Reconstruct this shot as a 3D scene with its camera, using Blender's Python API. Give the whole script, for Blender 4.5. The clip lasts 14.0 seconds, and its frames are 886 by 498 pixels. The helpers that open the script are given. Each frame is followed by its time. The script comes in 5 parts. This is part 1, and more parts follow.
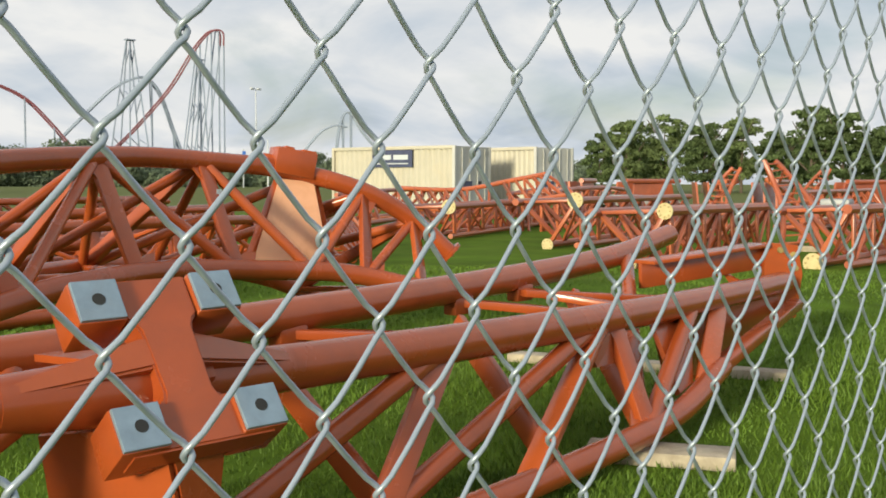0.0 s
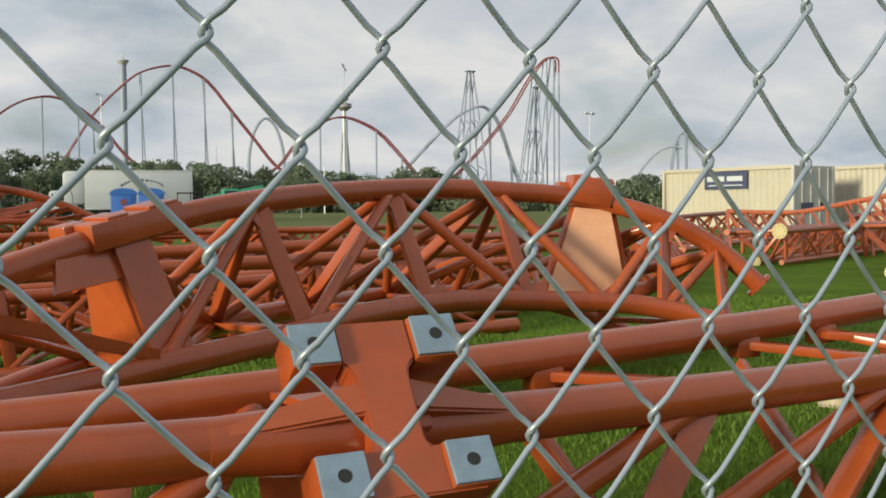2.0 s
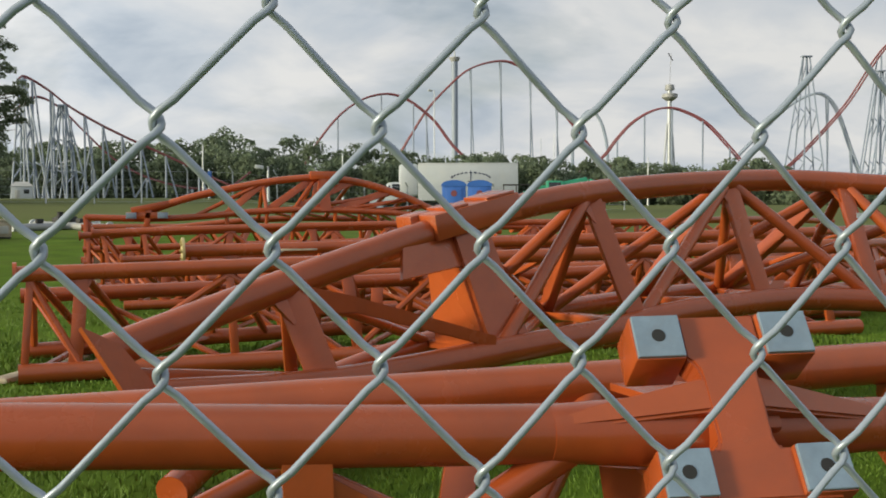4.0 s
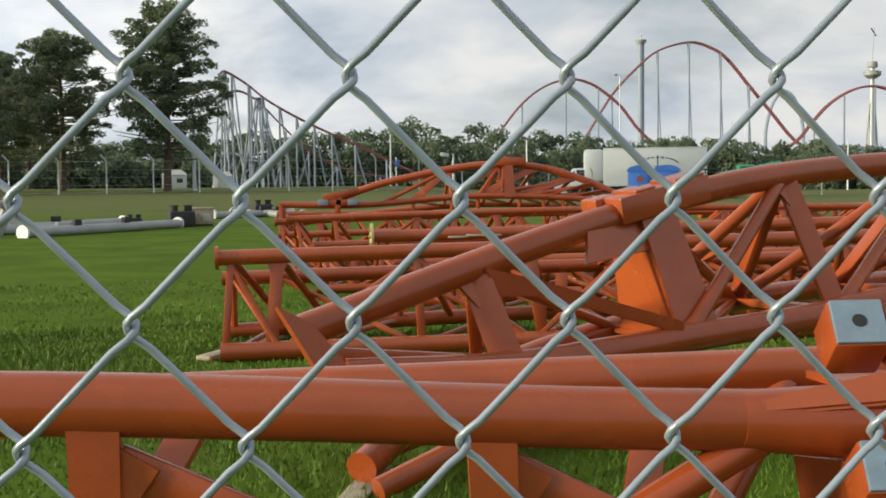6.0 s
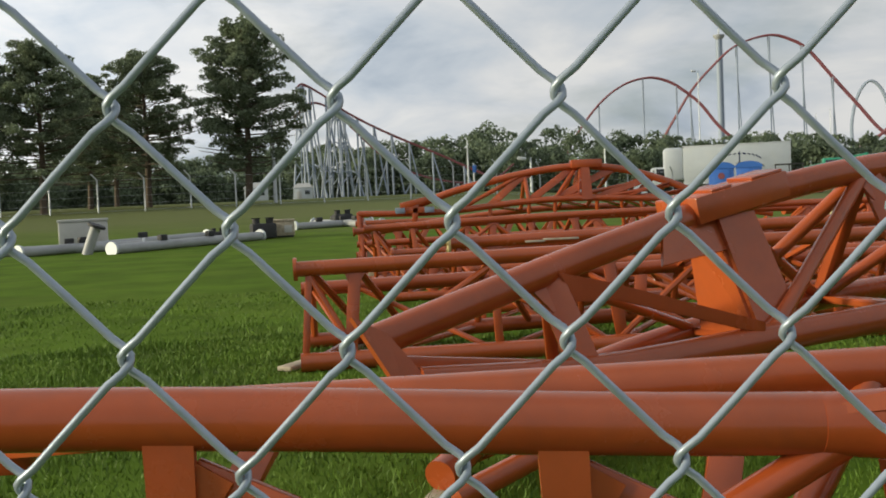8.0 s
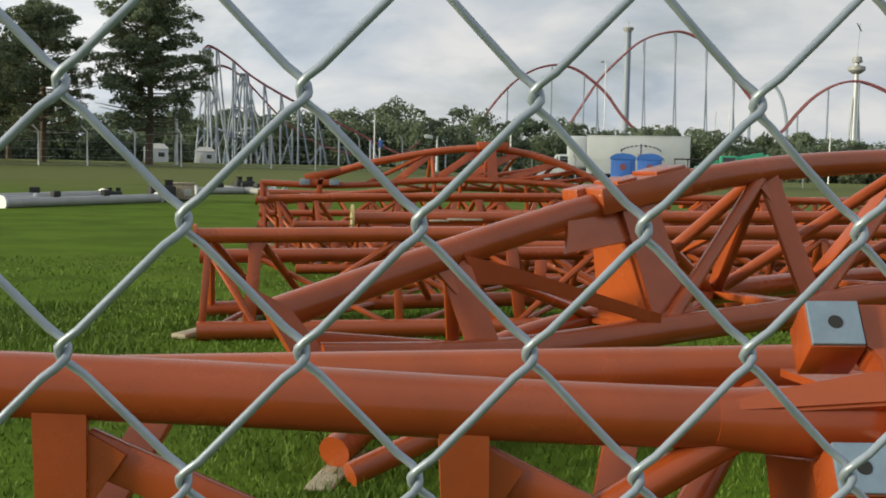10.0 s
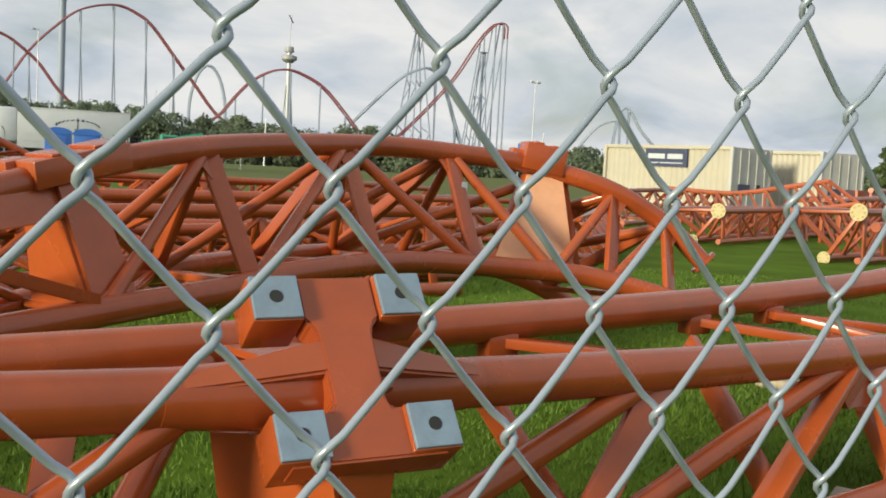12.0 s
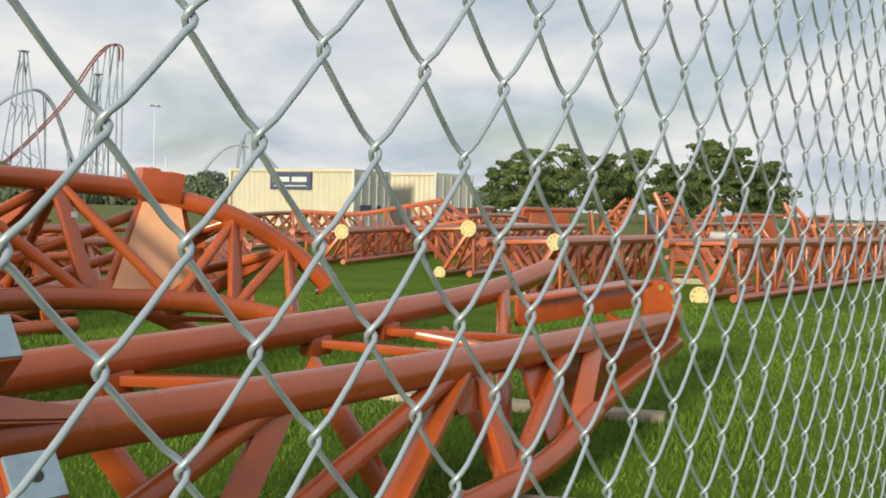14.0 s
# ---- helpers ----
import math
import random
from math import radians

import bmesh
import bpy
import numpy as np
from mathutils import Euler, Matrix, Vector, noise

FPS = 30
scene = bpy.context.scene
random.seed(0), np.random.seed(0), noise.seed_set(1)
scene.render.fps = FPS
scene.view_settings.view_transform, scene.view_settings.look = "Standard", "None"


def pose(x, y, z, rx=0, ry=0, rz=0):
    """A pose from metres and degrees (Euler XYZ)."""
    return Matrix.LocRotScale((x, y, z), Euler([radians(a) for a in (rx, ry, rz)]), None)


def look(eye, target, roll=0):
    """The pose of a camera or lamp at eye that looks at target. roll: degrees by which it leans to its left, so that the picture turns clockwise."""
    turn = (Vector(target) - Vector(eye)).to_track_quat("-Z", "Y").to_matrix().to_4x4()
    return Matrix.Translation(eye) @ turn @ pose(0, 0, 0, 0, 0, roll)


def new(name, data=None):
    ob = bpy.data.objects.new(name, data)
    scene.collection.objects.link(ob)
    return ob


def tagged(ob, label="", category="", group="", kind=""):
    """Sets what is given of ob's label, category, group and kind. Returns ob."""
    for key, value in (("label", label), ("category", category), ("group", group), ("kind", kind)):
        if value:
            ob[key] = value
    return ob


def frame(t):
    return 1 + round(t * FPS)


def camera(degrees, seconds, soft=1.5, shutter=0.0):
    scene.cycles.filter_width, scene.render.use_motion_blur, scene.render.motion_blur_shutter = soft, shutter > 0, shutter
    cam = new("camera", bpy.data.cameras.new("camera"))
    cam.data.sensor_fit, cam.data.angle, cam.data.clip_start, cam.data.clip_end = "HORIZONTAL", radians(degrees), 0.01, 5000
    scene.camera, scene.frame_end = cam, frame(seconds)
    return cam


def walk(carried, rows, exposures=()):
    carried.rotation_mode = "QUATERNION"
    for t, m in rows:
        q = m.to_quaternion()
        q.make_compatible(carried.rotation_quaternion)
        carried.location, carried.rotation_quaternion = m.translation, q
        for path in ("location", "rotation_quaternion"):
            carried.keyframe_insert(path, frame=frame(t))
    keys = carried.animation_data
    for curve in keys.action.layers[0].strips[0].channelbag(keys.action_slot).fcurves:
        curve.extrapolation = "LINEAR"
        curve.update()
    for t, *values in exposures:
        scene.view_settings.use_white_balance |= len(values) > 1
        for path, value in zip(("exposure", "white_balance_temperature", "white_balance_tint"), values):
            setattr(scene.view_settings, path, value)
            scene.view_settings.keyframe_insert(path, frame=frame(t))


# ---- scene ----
cam = camera(45.79, 14.0, soft=1.8)
PATH = [
    (0.0, pose(-0.2955, -0.3064, 0.9659, 86.42, -0.18, -50.53)),
    (0.5, pose(-0.1477, -0.3065, 0.9744, 87.41, -0.86, -51.94)),
    (1.0, pose(-0.0582, -0.3235, 0.9841, 87.37, -0.66, -49.16)),
    (1.5, pose(-0.0140, -0.3406, 0.9961, 87.61, -0.34, -41.88)),
    (2.0, pose(-0.0211, -0.3367, 0.9981, 87.73, 0.52, -32.43)),
    (2.5, pose(-0.0395, -0.3279, 0.9985, 87.95, 0.91, -25.74)),
    (3.0, pose(-0.0531, -0.3248, 0.9980, 87.83, 0.96, -20.89)),
    (3.5, pose(-0.0648, -0.3236, 0.9980, 87.64, 0.53, -17.78)),
    (6.0, pose(-0.0669, -0.3222, 0.9855, 86.74, 0.65, -4.96)),
    (6.5, pose(-0.0588, -0.3254, 0.9870, 87.10, 1.05, -3.50)),
    (7.0, pose(-0.0485, -0.3232, 0.9873, 87.81, 1.70, -2.48)),
    (7.5, pose(-0.0382, -0.3190, 0.9881, 87.52, 2.57, -0.63)),
    (10.0, pose(-0.0581, -0.3032, 0.9977, 85.77, -1.07, -5.88)),
    (10.5, pose(-0.0600, -0.2872, 0.9957, 85.52, -2.36, -14.76)),
    (11.0, pose(-0.0543, -0.2691, 0.9944, 85.46, -2.33, -22.22)),
    (11.5, pose(-0.0469, -0.2590, 0.9925, 85.60, -2.39, -29.34)),
    (12.0, pose(-0.0414, -0.2480, 0.9880, 85.72, -3.01, -35.68)),
    (12.5, pose(-0.0323, -0.2427, 0.9886, 86.09, -2.82, -40.58)),
    (13.0, pose(-0.0213, -0.2456, 0.9905, 86.25, -2.41, -46.25)),
    (13.5, pose(-0.0123, -0.2513, 0.9942, 86.70, -2.17, -52.36)),
    (14.0, pose(-0.0054, -0.2653, 0.9961, 87.81, -1.55, -55.84)),
]
EXPOSURES = [(0.0, 0.16), (0.5, -0.03), (1.5, -0.06), (3.0, -0.11), (6.0, 0.02), (6.6, -0.01), (7.5, -0.16), (8.6, -0.14), (9.8, -0.14), (10.4, 0.06), (11.0, 0.22), (11.6, 0.14), (12.5, 0.06), (14.0, 0.14)]
walk(cam, PATH, EXPOSURES)


# ---- light ----
SUN_AZ, SUN_EL = -99.0, 11.0      # compass from the fence normal (y), height
world = bpy.data.worlds.new("sky")
scene.world = world
world.use_nodes = True
wt = world.node_tree
wt.nodes.clear()


def node(tree, kind, **kw):
    n = tree.nodes.new(kind)
    for key, value in kw.items():
        if key.startswith("i_"):
            n.inputs[key[2:].replace("_", " ")].default_value = value
    return n


def math_node(tree, op, a, b=None):
    n = tree.nodes.new("ShaderNodeMath")
    n.operation = op
    for k, v in ((0, a), (1, b)):
        if v is None:
            continue
        if isinstance(v, (int, float)):
            n.inputs[k].default_value = v
        else:
            tree.links.new(v, n.inputs[k])
    return n.outputs[0]


def ramp_node(tree, fac, stops):
    n = tree.nodes.new("ShaderNodeValToRGB")
    el = n.color_ramp.elements
    while len(el) < len(stops):
        el.new(0.5)
    for e, (p, c) in zip(el, stops):
        e.position, e.color = p, (*c, 1)
    tree.links.new(fac, n.inputs[0])
    return n.outputs[0]


sky = wt.nodes.new("ShaderNodeTexSky")
sky.sky_type, sky.sun_disc = "NISHITA", False
sky.sun_elevation, sky.sun_rotation = radians(SUN_EL), radians(SUN_AZ)
bg_sky = node(wt, "ShaderNodeBackground", i_Strength=0.09)
wt.links.new(sky.outputs[0], bg_sky.inputs[0])
geo = wt.nodes.new("ShaderNodeTexCoord")
sep = wt.nodes.new("ShaderNodeSeparateXYZ")
wt.links.new(geo.outputs["Generated"], sep.inputs[0])
zz = math_node(wt, "ADD", math_node(wt, "MAXIMUM", sep.outputs[2], 0.0), 0.30)
flat = wt.nodes.new("ShaderNodeCombineXYZ")
wt.links.new(math_node(wt, "DIVIDE", sep.outputs[0], zz), flat.inputs[0])
wt.links.new(math_node(wt, "DIVIDE", sep.outputs[1], zz), flat.inputs[1])
n_big = node(wt, "ShaderNodeTexNoise", i_Scale=1.25, i_Detail=7.0, i_Roughness=0.55, i_Distortion=0.4)
n_fine = node(wt, "ShaderNodeTexNoise", i_Scale=2.4, i_Detail=9.0, i_Roughness=0.52, i_Distortion=0.5)
wt.links.new(flat.outputs[0], n_big.inputs[0])
wt.links.new(flat.outputs[0], n_fine.inputs[0])
cover = ramp_node(wt, n_big.outputs[0], [(0.28, (0.35, 0.35, 0.35)), (0.50, (1, 1, 1))])
tone = math_node(wt, "ADD", math_node(wt, "MULTIPLY", n_fine.outputs[0], 0.75), math_node(wt, "MULTIPLY", n_big.outputs[0], 0.35))
cloud = ramp_node(wt, tone, [(0.38, (0.46, 0.535, 0.62)), (0.48, (0.62, 0.68, 0.74)), (0.56, (0.74, 0.77, 0.795)), (0.66, (0.89, 0.89, 0.87))])
# the veil of cloud is thinner and brighter over the pines
sun_dir = Vector((math.sin(radians(SUN_AZ)) * math.cos(radians(SUN_EL)), math.cos(radians(SUN_AZ)) * math.cos(radians(SUN_EL)), math.sin(radians(SUN_EL))))
dot = wt.nodes.new("ShaderNodeVectorMath")
dot.operation = "DOT_PRODUCT"
wt.links.new(geo.outputs["Generated"], dot.inputs[0])
dot.inputs[1].default_value = Vector((-0.55, 0.78, 0.30)).normalized()
glow = math_node(wt, "ADD", math_node(wt, "MULTIPLY", math_node(wt, "POWER", math_node(wt, "MAXIMUM", dot.outputs["Value"], 0.0), 8.0), 0.55), 0.87)
bg_cloud = node(wt, "ShaderNodeBackground")
wt.links.new(cloud, bg_cloud.inputs[0])
wt.links.new(glow, bg_cloud.inputs[1])
mixw = wt.nodes.new("ShaderNodeMixShader")
outw = wt.nodes.new("ShaderNodeOutputWorld")
wt.links.new(cover, mixw.inputs[0])
wt.links.new(bg_sky.outputs[0], mixw.inputs[1])
wt.links.new(bg_cloud.outputs[0], mixw.inputs[2])
wt.links.new(mixw.outputs[0], outw.inputs[0])

sun = new("sun", bpy.data.lights.new("sun", "SUN"))
sun.data.energy, sun.data.angle, sun.data.color = 4.4, radians(10), (1.0, 0.91, 0.64)
sun.matrix_world = look(sun_dir * 50, (0, 0, 0))


# ---- materials ----
def material(name, base, rough=0.5, metal=0.0, vary=0.25, scale=8.0, bump=0.1, bump_scale=60.0, dirt=None, dirt_amount=0.0, spec=0.5, island=0.0, obj=0.0, coat=0.0):
    m = bpy.data.materials.new(name)
    m.use_nodes = True
    t = m.node_tree
    b = t.nodes["Principled BSDF"]
    b.inputs["Roughness"].default_value, b.inputs["Metallic"].default_value = rough, metal
    b.inputs["Specular IOR Level"].default_value = spec
    b.inputs["Coat Weight"].default_value = coat
    b.inputs["Coat Roughness"].default_value = 0.25
    tc = t.nodes.new("ShaderNodeTexCoord")
    n1 = node(t, "ShaderNodeTexNoise", i_Scale=scale, i_Detail=6.0, i_Roughness=0.6)
    n2 = node(t, "ShaderNodeTexNoise", i_Scale=bump_scale, i_Detail=4.0)
    t.links.new(tc.outputs["Object"], n1.inputs[0])
    t.links.new(tc.outputs["Object"], n2.inputs[0])
    lo = tuple(c * (1 - vary) for c in base)
    hi = tuple(min(1, c * (1 + vary)) for c in base)
    col = ramp_node(t, n1.outputs[0], [(0.3, lo), (0.7, hi)])
    if dirt:
        mx = t.nodes.new("ShaderNodeMix")
        mx.data_type = "RGBA"
        n3 = node(t, "ShaderNodeTexNoise", i_Scale=scale * 0.6, i_Detail=8.0, i_Roughness=0.7, i_Distortion=0.6)
        t.links.new(tc.outputs["Object"], n3.inputs[0])
        t.links.new(math_node(t, "MULTIPLY", ramp_node(t, n3.outputs[0], [(0.48, (0, 0, 0)), (0.68, (1, 1, 1))]), dirt_amount), mx.inputs[0])
        t.links.new(col, mx.inputs[6])
        mx.inputs[7].default_value = (*dirt, 1)
        col = mx.outputs[2]
    if island or obj:
        hs = t.nodes.new("ShaderNodeHueSaturation")
        if island:
            rnd = t.nodes.new("ShaderNodeNewGeometry").outputs["Random Per Island"]
        else:
            rnd = t.nodes.new("ShaderNodeObjectInfo").outputs["Random"]
        k = island or obj
        t.links.new(math_node(t, "ADD", math_node(t, "MULTIPLY", rnd, 2 * k), 1 - k), hs.inputs["Value"])
        t.links.new(math_node(t, "ADD", math_node(t, "MULTIPLY", rnd, 0.03 * k), 0.5 - 0.015 * k), hs.inputs["Hue"])
        t.links.new(col, hs.inputs["Color"])
        col = hs.outputs[0]
    t.links.new(col, b.inputs["Base Color"])
    t.links.new(math_node(t, "ADD", math_node(t, "MULTIPLY", n1.outputs[0], 0.2), rough - 0.1), b.inputs["Roughness"])
    bp = node(t, "ShaderNodeBump", i_Strength=bump, i_Distance=0.01)
    t.links.new(n2.outputs[0], bp.inputs["Height"])
    t.links.new(bp.outputs[0], b.inputs["Normal"])
    return m


ORANGE = material("orange_paint", (0.375, 0.074, 0.018), 0.25, vary=0.12, scale=5, bump=0.05, bump_scale=40, dirt=(0.26, 0.064, 0.024), dirt_amount=0.55, obj=0.07, coat=0.12, spec=0.5)
# same orange paint; the pale sheen of distance is put into the colour
ORANGE_FAR_SHEEN = material("orange_far_sheen", (0.40, 0.100, 0.040), 0.36, vary=0.16, scale=3, bump=0.03, dirt=(0.30, 0.095, 0.05), dirt_amount=0.5, obj=0.14, coat=0.15)
# an orange plate with the sky's light on it put into the colour
PEACH_LIT = material("skylit_plate", (0.80, 0.42, 0.25), 0.5, vary=0.07, scale=5, bump=0.03, dirt=(0.55, 0.20, 0.09), dirt_amount=0.5)
STEEL = material("bare_steel", (0.23, 0.31, 0.39), 0.42, metal=0.35, vary=0.12, scale=25, bump=0.05, dirt=(0.22, 0.25, 0.28), dirt_amount=0.4)
DARK = material("hole_shade", (0.02, 0.02, 0.02), 0.7)
GALV = material("galvanised_wire", (0.34, 0.395, 0.47), 0.40, metal=0.35, vary=0.06, scale=90, bump=0.03, bump_scale=300)
GALV_FAR = material("galvanised_steel", (0.52, 0.55, 0.58), 0.5, metal=0.3, vary=0.1, scale=3)
CAP = material("yellow_cap", (0.52, 0.44, 0.23), 0.6, vary=0.12, scale=12, dirt=(0.5, 0.36, 0.14), dirt_amount=0.5)
BOLT = material("bolt", (0.34, 0.26, 0.10), 0.6)
TIMBER = material("weathered_timber", (0.42, 0.36, 0.27), 0.8, vary=0.25, scale=14, bump=0.3, bump_scale=90, dirt=(0.25, 0.2, 0.14), dirt_amount=0.6)
GRASS = material("grass_blades", (0.098, 0.170, 0.019), 0.6, vary=0.25, scale=1.2, bump=0, island=0.18, spec=0.25)
TURF = material("turf", (0.090, 0.150, 0.017), 0.95, vary=0.30, scale=0.9, bump=0.35, bump_scale=22, dirt=(0.125, 0.170, 0.028), dirt_amount=0.55, spec=0.03)


def dry_hazed_far_grass(m):
    """Away from the mown part the grass grows drier and paler; the paleness includes painted haze."""
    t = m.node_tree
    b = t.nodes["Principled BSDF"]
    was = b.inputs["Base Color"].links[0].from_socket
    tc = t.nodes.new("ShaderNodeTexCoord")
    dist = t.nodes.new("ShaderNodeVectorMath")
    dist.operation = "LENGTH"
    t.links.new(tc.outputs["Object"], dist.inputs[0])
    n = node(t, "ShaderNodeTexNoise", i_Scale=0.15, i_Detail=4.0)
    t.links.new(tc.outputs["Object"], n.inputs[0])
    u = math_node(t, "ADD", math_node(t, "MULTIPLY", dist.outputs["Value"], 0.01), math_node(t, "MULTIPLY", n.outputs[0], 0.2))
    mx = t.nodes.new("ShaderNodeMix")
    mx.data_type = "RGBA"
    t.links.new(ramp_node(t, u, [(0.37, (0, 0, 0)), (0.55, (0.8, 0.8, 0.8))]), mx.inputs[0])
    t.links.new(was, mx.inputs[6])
    # dry grass tone with the haze of distance put into it
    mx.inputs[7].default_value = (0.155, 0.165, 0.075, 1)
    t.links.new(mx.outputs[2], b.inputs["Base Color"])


dry_hazed_far_grass(TURF)


def leaf_material(name, base):
    """Thin leaves: half of the light is thrown back, half passes through."""
    m = bpy.data.materials.new(name)
    m.use_nodes = True
    t = m.node_tree
    t.nodes.clear()
    tc = t.nodes.new("ShaderNodeTexCoord")
    n1 = node(t, "ShaderNodeTexNoise", i_Scale=0.35, i_Detail=5.0)
    t.links.new(tc.outputs["Object"], n1.inputs[0])
    col = ramp_node(t, n1.outputs[0], [(0.3, tuple(c * 0.7 for c in base)), (0.7, tuple(c * 1.3 for c in base))])
    hs = t.nodes.new("ShaderNodeHueSaturation")
    rnd = t.nodes.new("ShaderNodeNewGeometry").outputs["Random Per Island"]
    t.links.new(math_node(t, "ADD", math_node(t, "MULTIPLY", rnd, 0.8), 0.6), hs.inputs["Value"])
    t.links.new(col, hs.inputs["Color"])
    a, b = t.nodes.new("ShaderNodeBsdfDiffuse"), t.nodes.new("ShaderNodeBsdfTranslucent")
    mx, out = t.nodes.new("ShaderNodeMixShader"), t.nodes.new("ShaderNodeOutputMaterial")
    mx.inputs[0].default_value = 0.5
    for sh, k in ((a, 1), (b, 2)):
        t.links.new(hs.outputs[0], sh.inputs[0])
        t.links.new(sh.outputs[0], mx.inputs[k])
    t.links.new(mx.outputs[0], out.inputs[0])
    return m


LEAF = leaf_material("broad_leaves", (0.145, 0.20, 0.085))
LEAF_B = leaf_material("pale_leaves", (0.20, 0.26, 0.11))
NEEDLE = leaf_material("pine_needles", (0.19, 0.23, 0.15))
# leaves made paler and bluer: distance haze is put into the colour
LEAF_FAR_HAZED = leaf_material("hazed_far_leaves", (0.18, 0.225, 0.15))
BARK = material("bark", (0.10, 0.075, 0.055), 0.9, vary=0.3, scale=4, bump=0.5, bump_scale=20)
CREAM = material("cream_container", (0.46, 0.43, 0.35), 0.55, vary=0.06, scale=1.5, dirt=(0.52, 0.45, 0.32), dirt_amount=0.35)
CONT_GREY = material("grey_container_end", (0.47, 0.47, 0.45), 0.6, vary=0.08, scale=1.5, dirt=(0.3, 0.29, 0.27), dirt_amount=0.4)
NAVY = material("navy_sign", (0.05, 0.06, 0.12), 0.5)
WHITE = material("white_paint", (0.52, 0.56, 0.60), 0.45, vary=0.05, scale=1, dirt=(0.6, 0.6, 0.58), dirt_amount=0.3)
BLUE = material("blue_plastic", (0.035, 0.13, 0.46), 0.45, vary=0.08, scale=2)
GREEN = material("green_paint", (0.035, 0.36, 0.21), 0.4, vary=0.1, scale=2)
BLACK = material("black_rubber", (0.03, 0.03, 0.032), 0.7, vary=0.2, scale=6)
RED = material("red_track", (0.20, 0.062, 0.075), 0.5, vary=0.1, scale=0.3)
PALE_STEEL = material("pale_blue_supports", (0.26, 0.31, 0.40), 0.5, vary=0.08, scale=0.2)
GREY_PIPE = material("grey_pipe", (0.34, 0.35, 0.36), 0.5, vary=0.12, scale=2, dirt=(0.25, 0.25, 0.25), dirt_amount=0.4)
GLASS = material("dark_glass", (0.02, 0.025, 0.03), 0.1, spec=0.8)
CONCRETE = material("concrete", (0.40, 0.39, 0.37), 0.85, vary=0.15, scale=2, bump=0.3)


# ---- mesh helpers ----
def link_bm(name, bm, mat, smooth=False):
    me = bpy.data.meshes.new(name)
    bm.to_mesh(me)
    bm.free()
    me.materials.append(mat)
    if smooth == "all":
        me.polygons.foreach_set("use_smooth", [True] * len(me.polygons))
    elif smooth:
        me.set_sharp_from_angle(angle=radians(42))
    return me


def part(name, bm, mat, parent, label="", smooth=True):
    ob = new(name, link_bm(name, bm, mat, smooth))
    if parent:
        ob.parent = parent
    if label:
        tagged(ob, label)
    return ob


def thing(name, label, category, group="", at=(0, 0, 0), rz=0.0):
    ob = new(name)
    ob.empty_display_size = 0.2
    ob.matrix_world = pose(*at, 0, 0, rz)
    return tagged(ob, label, category, group)


def smooth_path(pts, n):
    """n + 1 points along a smooth curve through the control points."""
    P = [Vector(p) for p in pts]
    if len(P) == 2:
        return [P[0].lerp(P[1], k / n) for k in range(n + 1)]
    P = [2 * P[0] - P[1]] + P + [2 * P[-1] - P[-2]]
    out = []
    spans = len(P) - 3
    for k in range(n + 1):
        s = min(k / n * spans, spans - 1e-6)
        i, u = int(s), s - int(s)
        a, b, c, d = P[i:i + 4]
        out.append(0.5 * ((2 * b) + (c - a) * u + (2 * a - 5 * b + 4 * c - d) * u * u + (3 * b - a - 3 * c + d) * u ** 3))
    return out


def add_tube(bm, pts, r, seg=12, cap=True):
    """A round tube along the points; r may be one radius or one for each point."""
    pts = [Vector(p) for p in pts]
    rr = r if isinstance(r, (list, tuple)) else [r] * len(pts)
    rings, up = [], None
    for k, p in enumerate(pts):
        d = (pts[min(k + 1, len(pts) - 1)] - pts[max(k - 1, 0)]).normalized()
        if up is None:
            up = Vector((0, 0, 1)) if abs(d.z) < 0.9 else Vector((1, 0, 0))
        side = d.cross(up).normalized()
        up = side.cross(d).normalized()
        rings.append([bm.verts.new(p + (side * math.cos(a) + up * math.sin(a)) * rr[k]) for a in (2 * math.pi * q / seg for q in range(seg))])
    for a, b in zip(rings, rings[1:]):
        for q in range(seg):
            bm.faces.new((a[q], a[(q + 1) % seg], b[(q + 1) % seg], b[q])).smooth = True
    if cap:
        bm.faces.new(rings[0][::-1])
        bm.faces.new(rings[-1])
    return bm


def add_box(bm, size, m=None, bevel=0.0):
    """A box of that size about the pose m, with its edges bevelled."""
    ret = bmesh.ops.create_cube(bm, size=1.0)
    vs = ret["verts"]
    for v in vs:
        v.co = Vector((v.co.x * size[0], v.co.y * size[1], v.co.z * size[2]))
    if bevel:
        es = list({e for v in vs for e in v.link_edges})
        done = bmesh.ops.bevel(bm, geom=es, offset=bevel, segments=2, affect="EDGES", profile=0.5)
        vs = list({v for f in done["faces"] for v in f.verts} | {v for v in vs if v.is_valid})
    if m is not None:
        for v in vs:
            v.co = m @ v.co
    return bm


def beam_pose(a, b, up=(0, 0, 1)):
    """Middle of a beam from a to b: x along it, z near up."""
    a, b, up = Vector(a), Vector(b), Vector(up)
    x = (b - a).normalized()
    if abs(x.dot(up)) > 0.95:
        up = Vector((0, 1, 0))
    y = up.cross(x).normalized()
    z = x.cross(y)
    m = Matrix((x, y, z)).transposed().to_4x4()
    m.translation = (a + b) / 2
    return m


def tube(pts, r, seg=12):
    return add_tube(bmesh.new(), pts, r, seg)


def beam(a, b, w, h, bevel=0.006, up=(0, 0, 1)):
    return add_box(bmesh.new(), ((Vector(b) - Vector(a)).length, w, h), beam_pose(a, b, up), bevel)


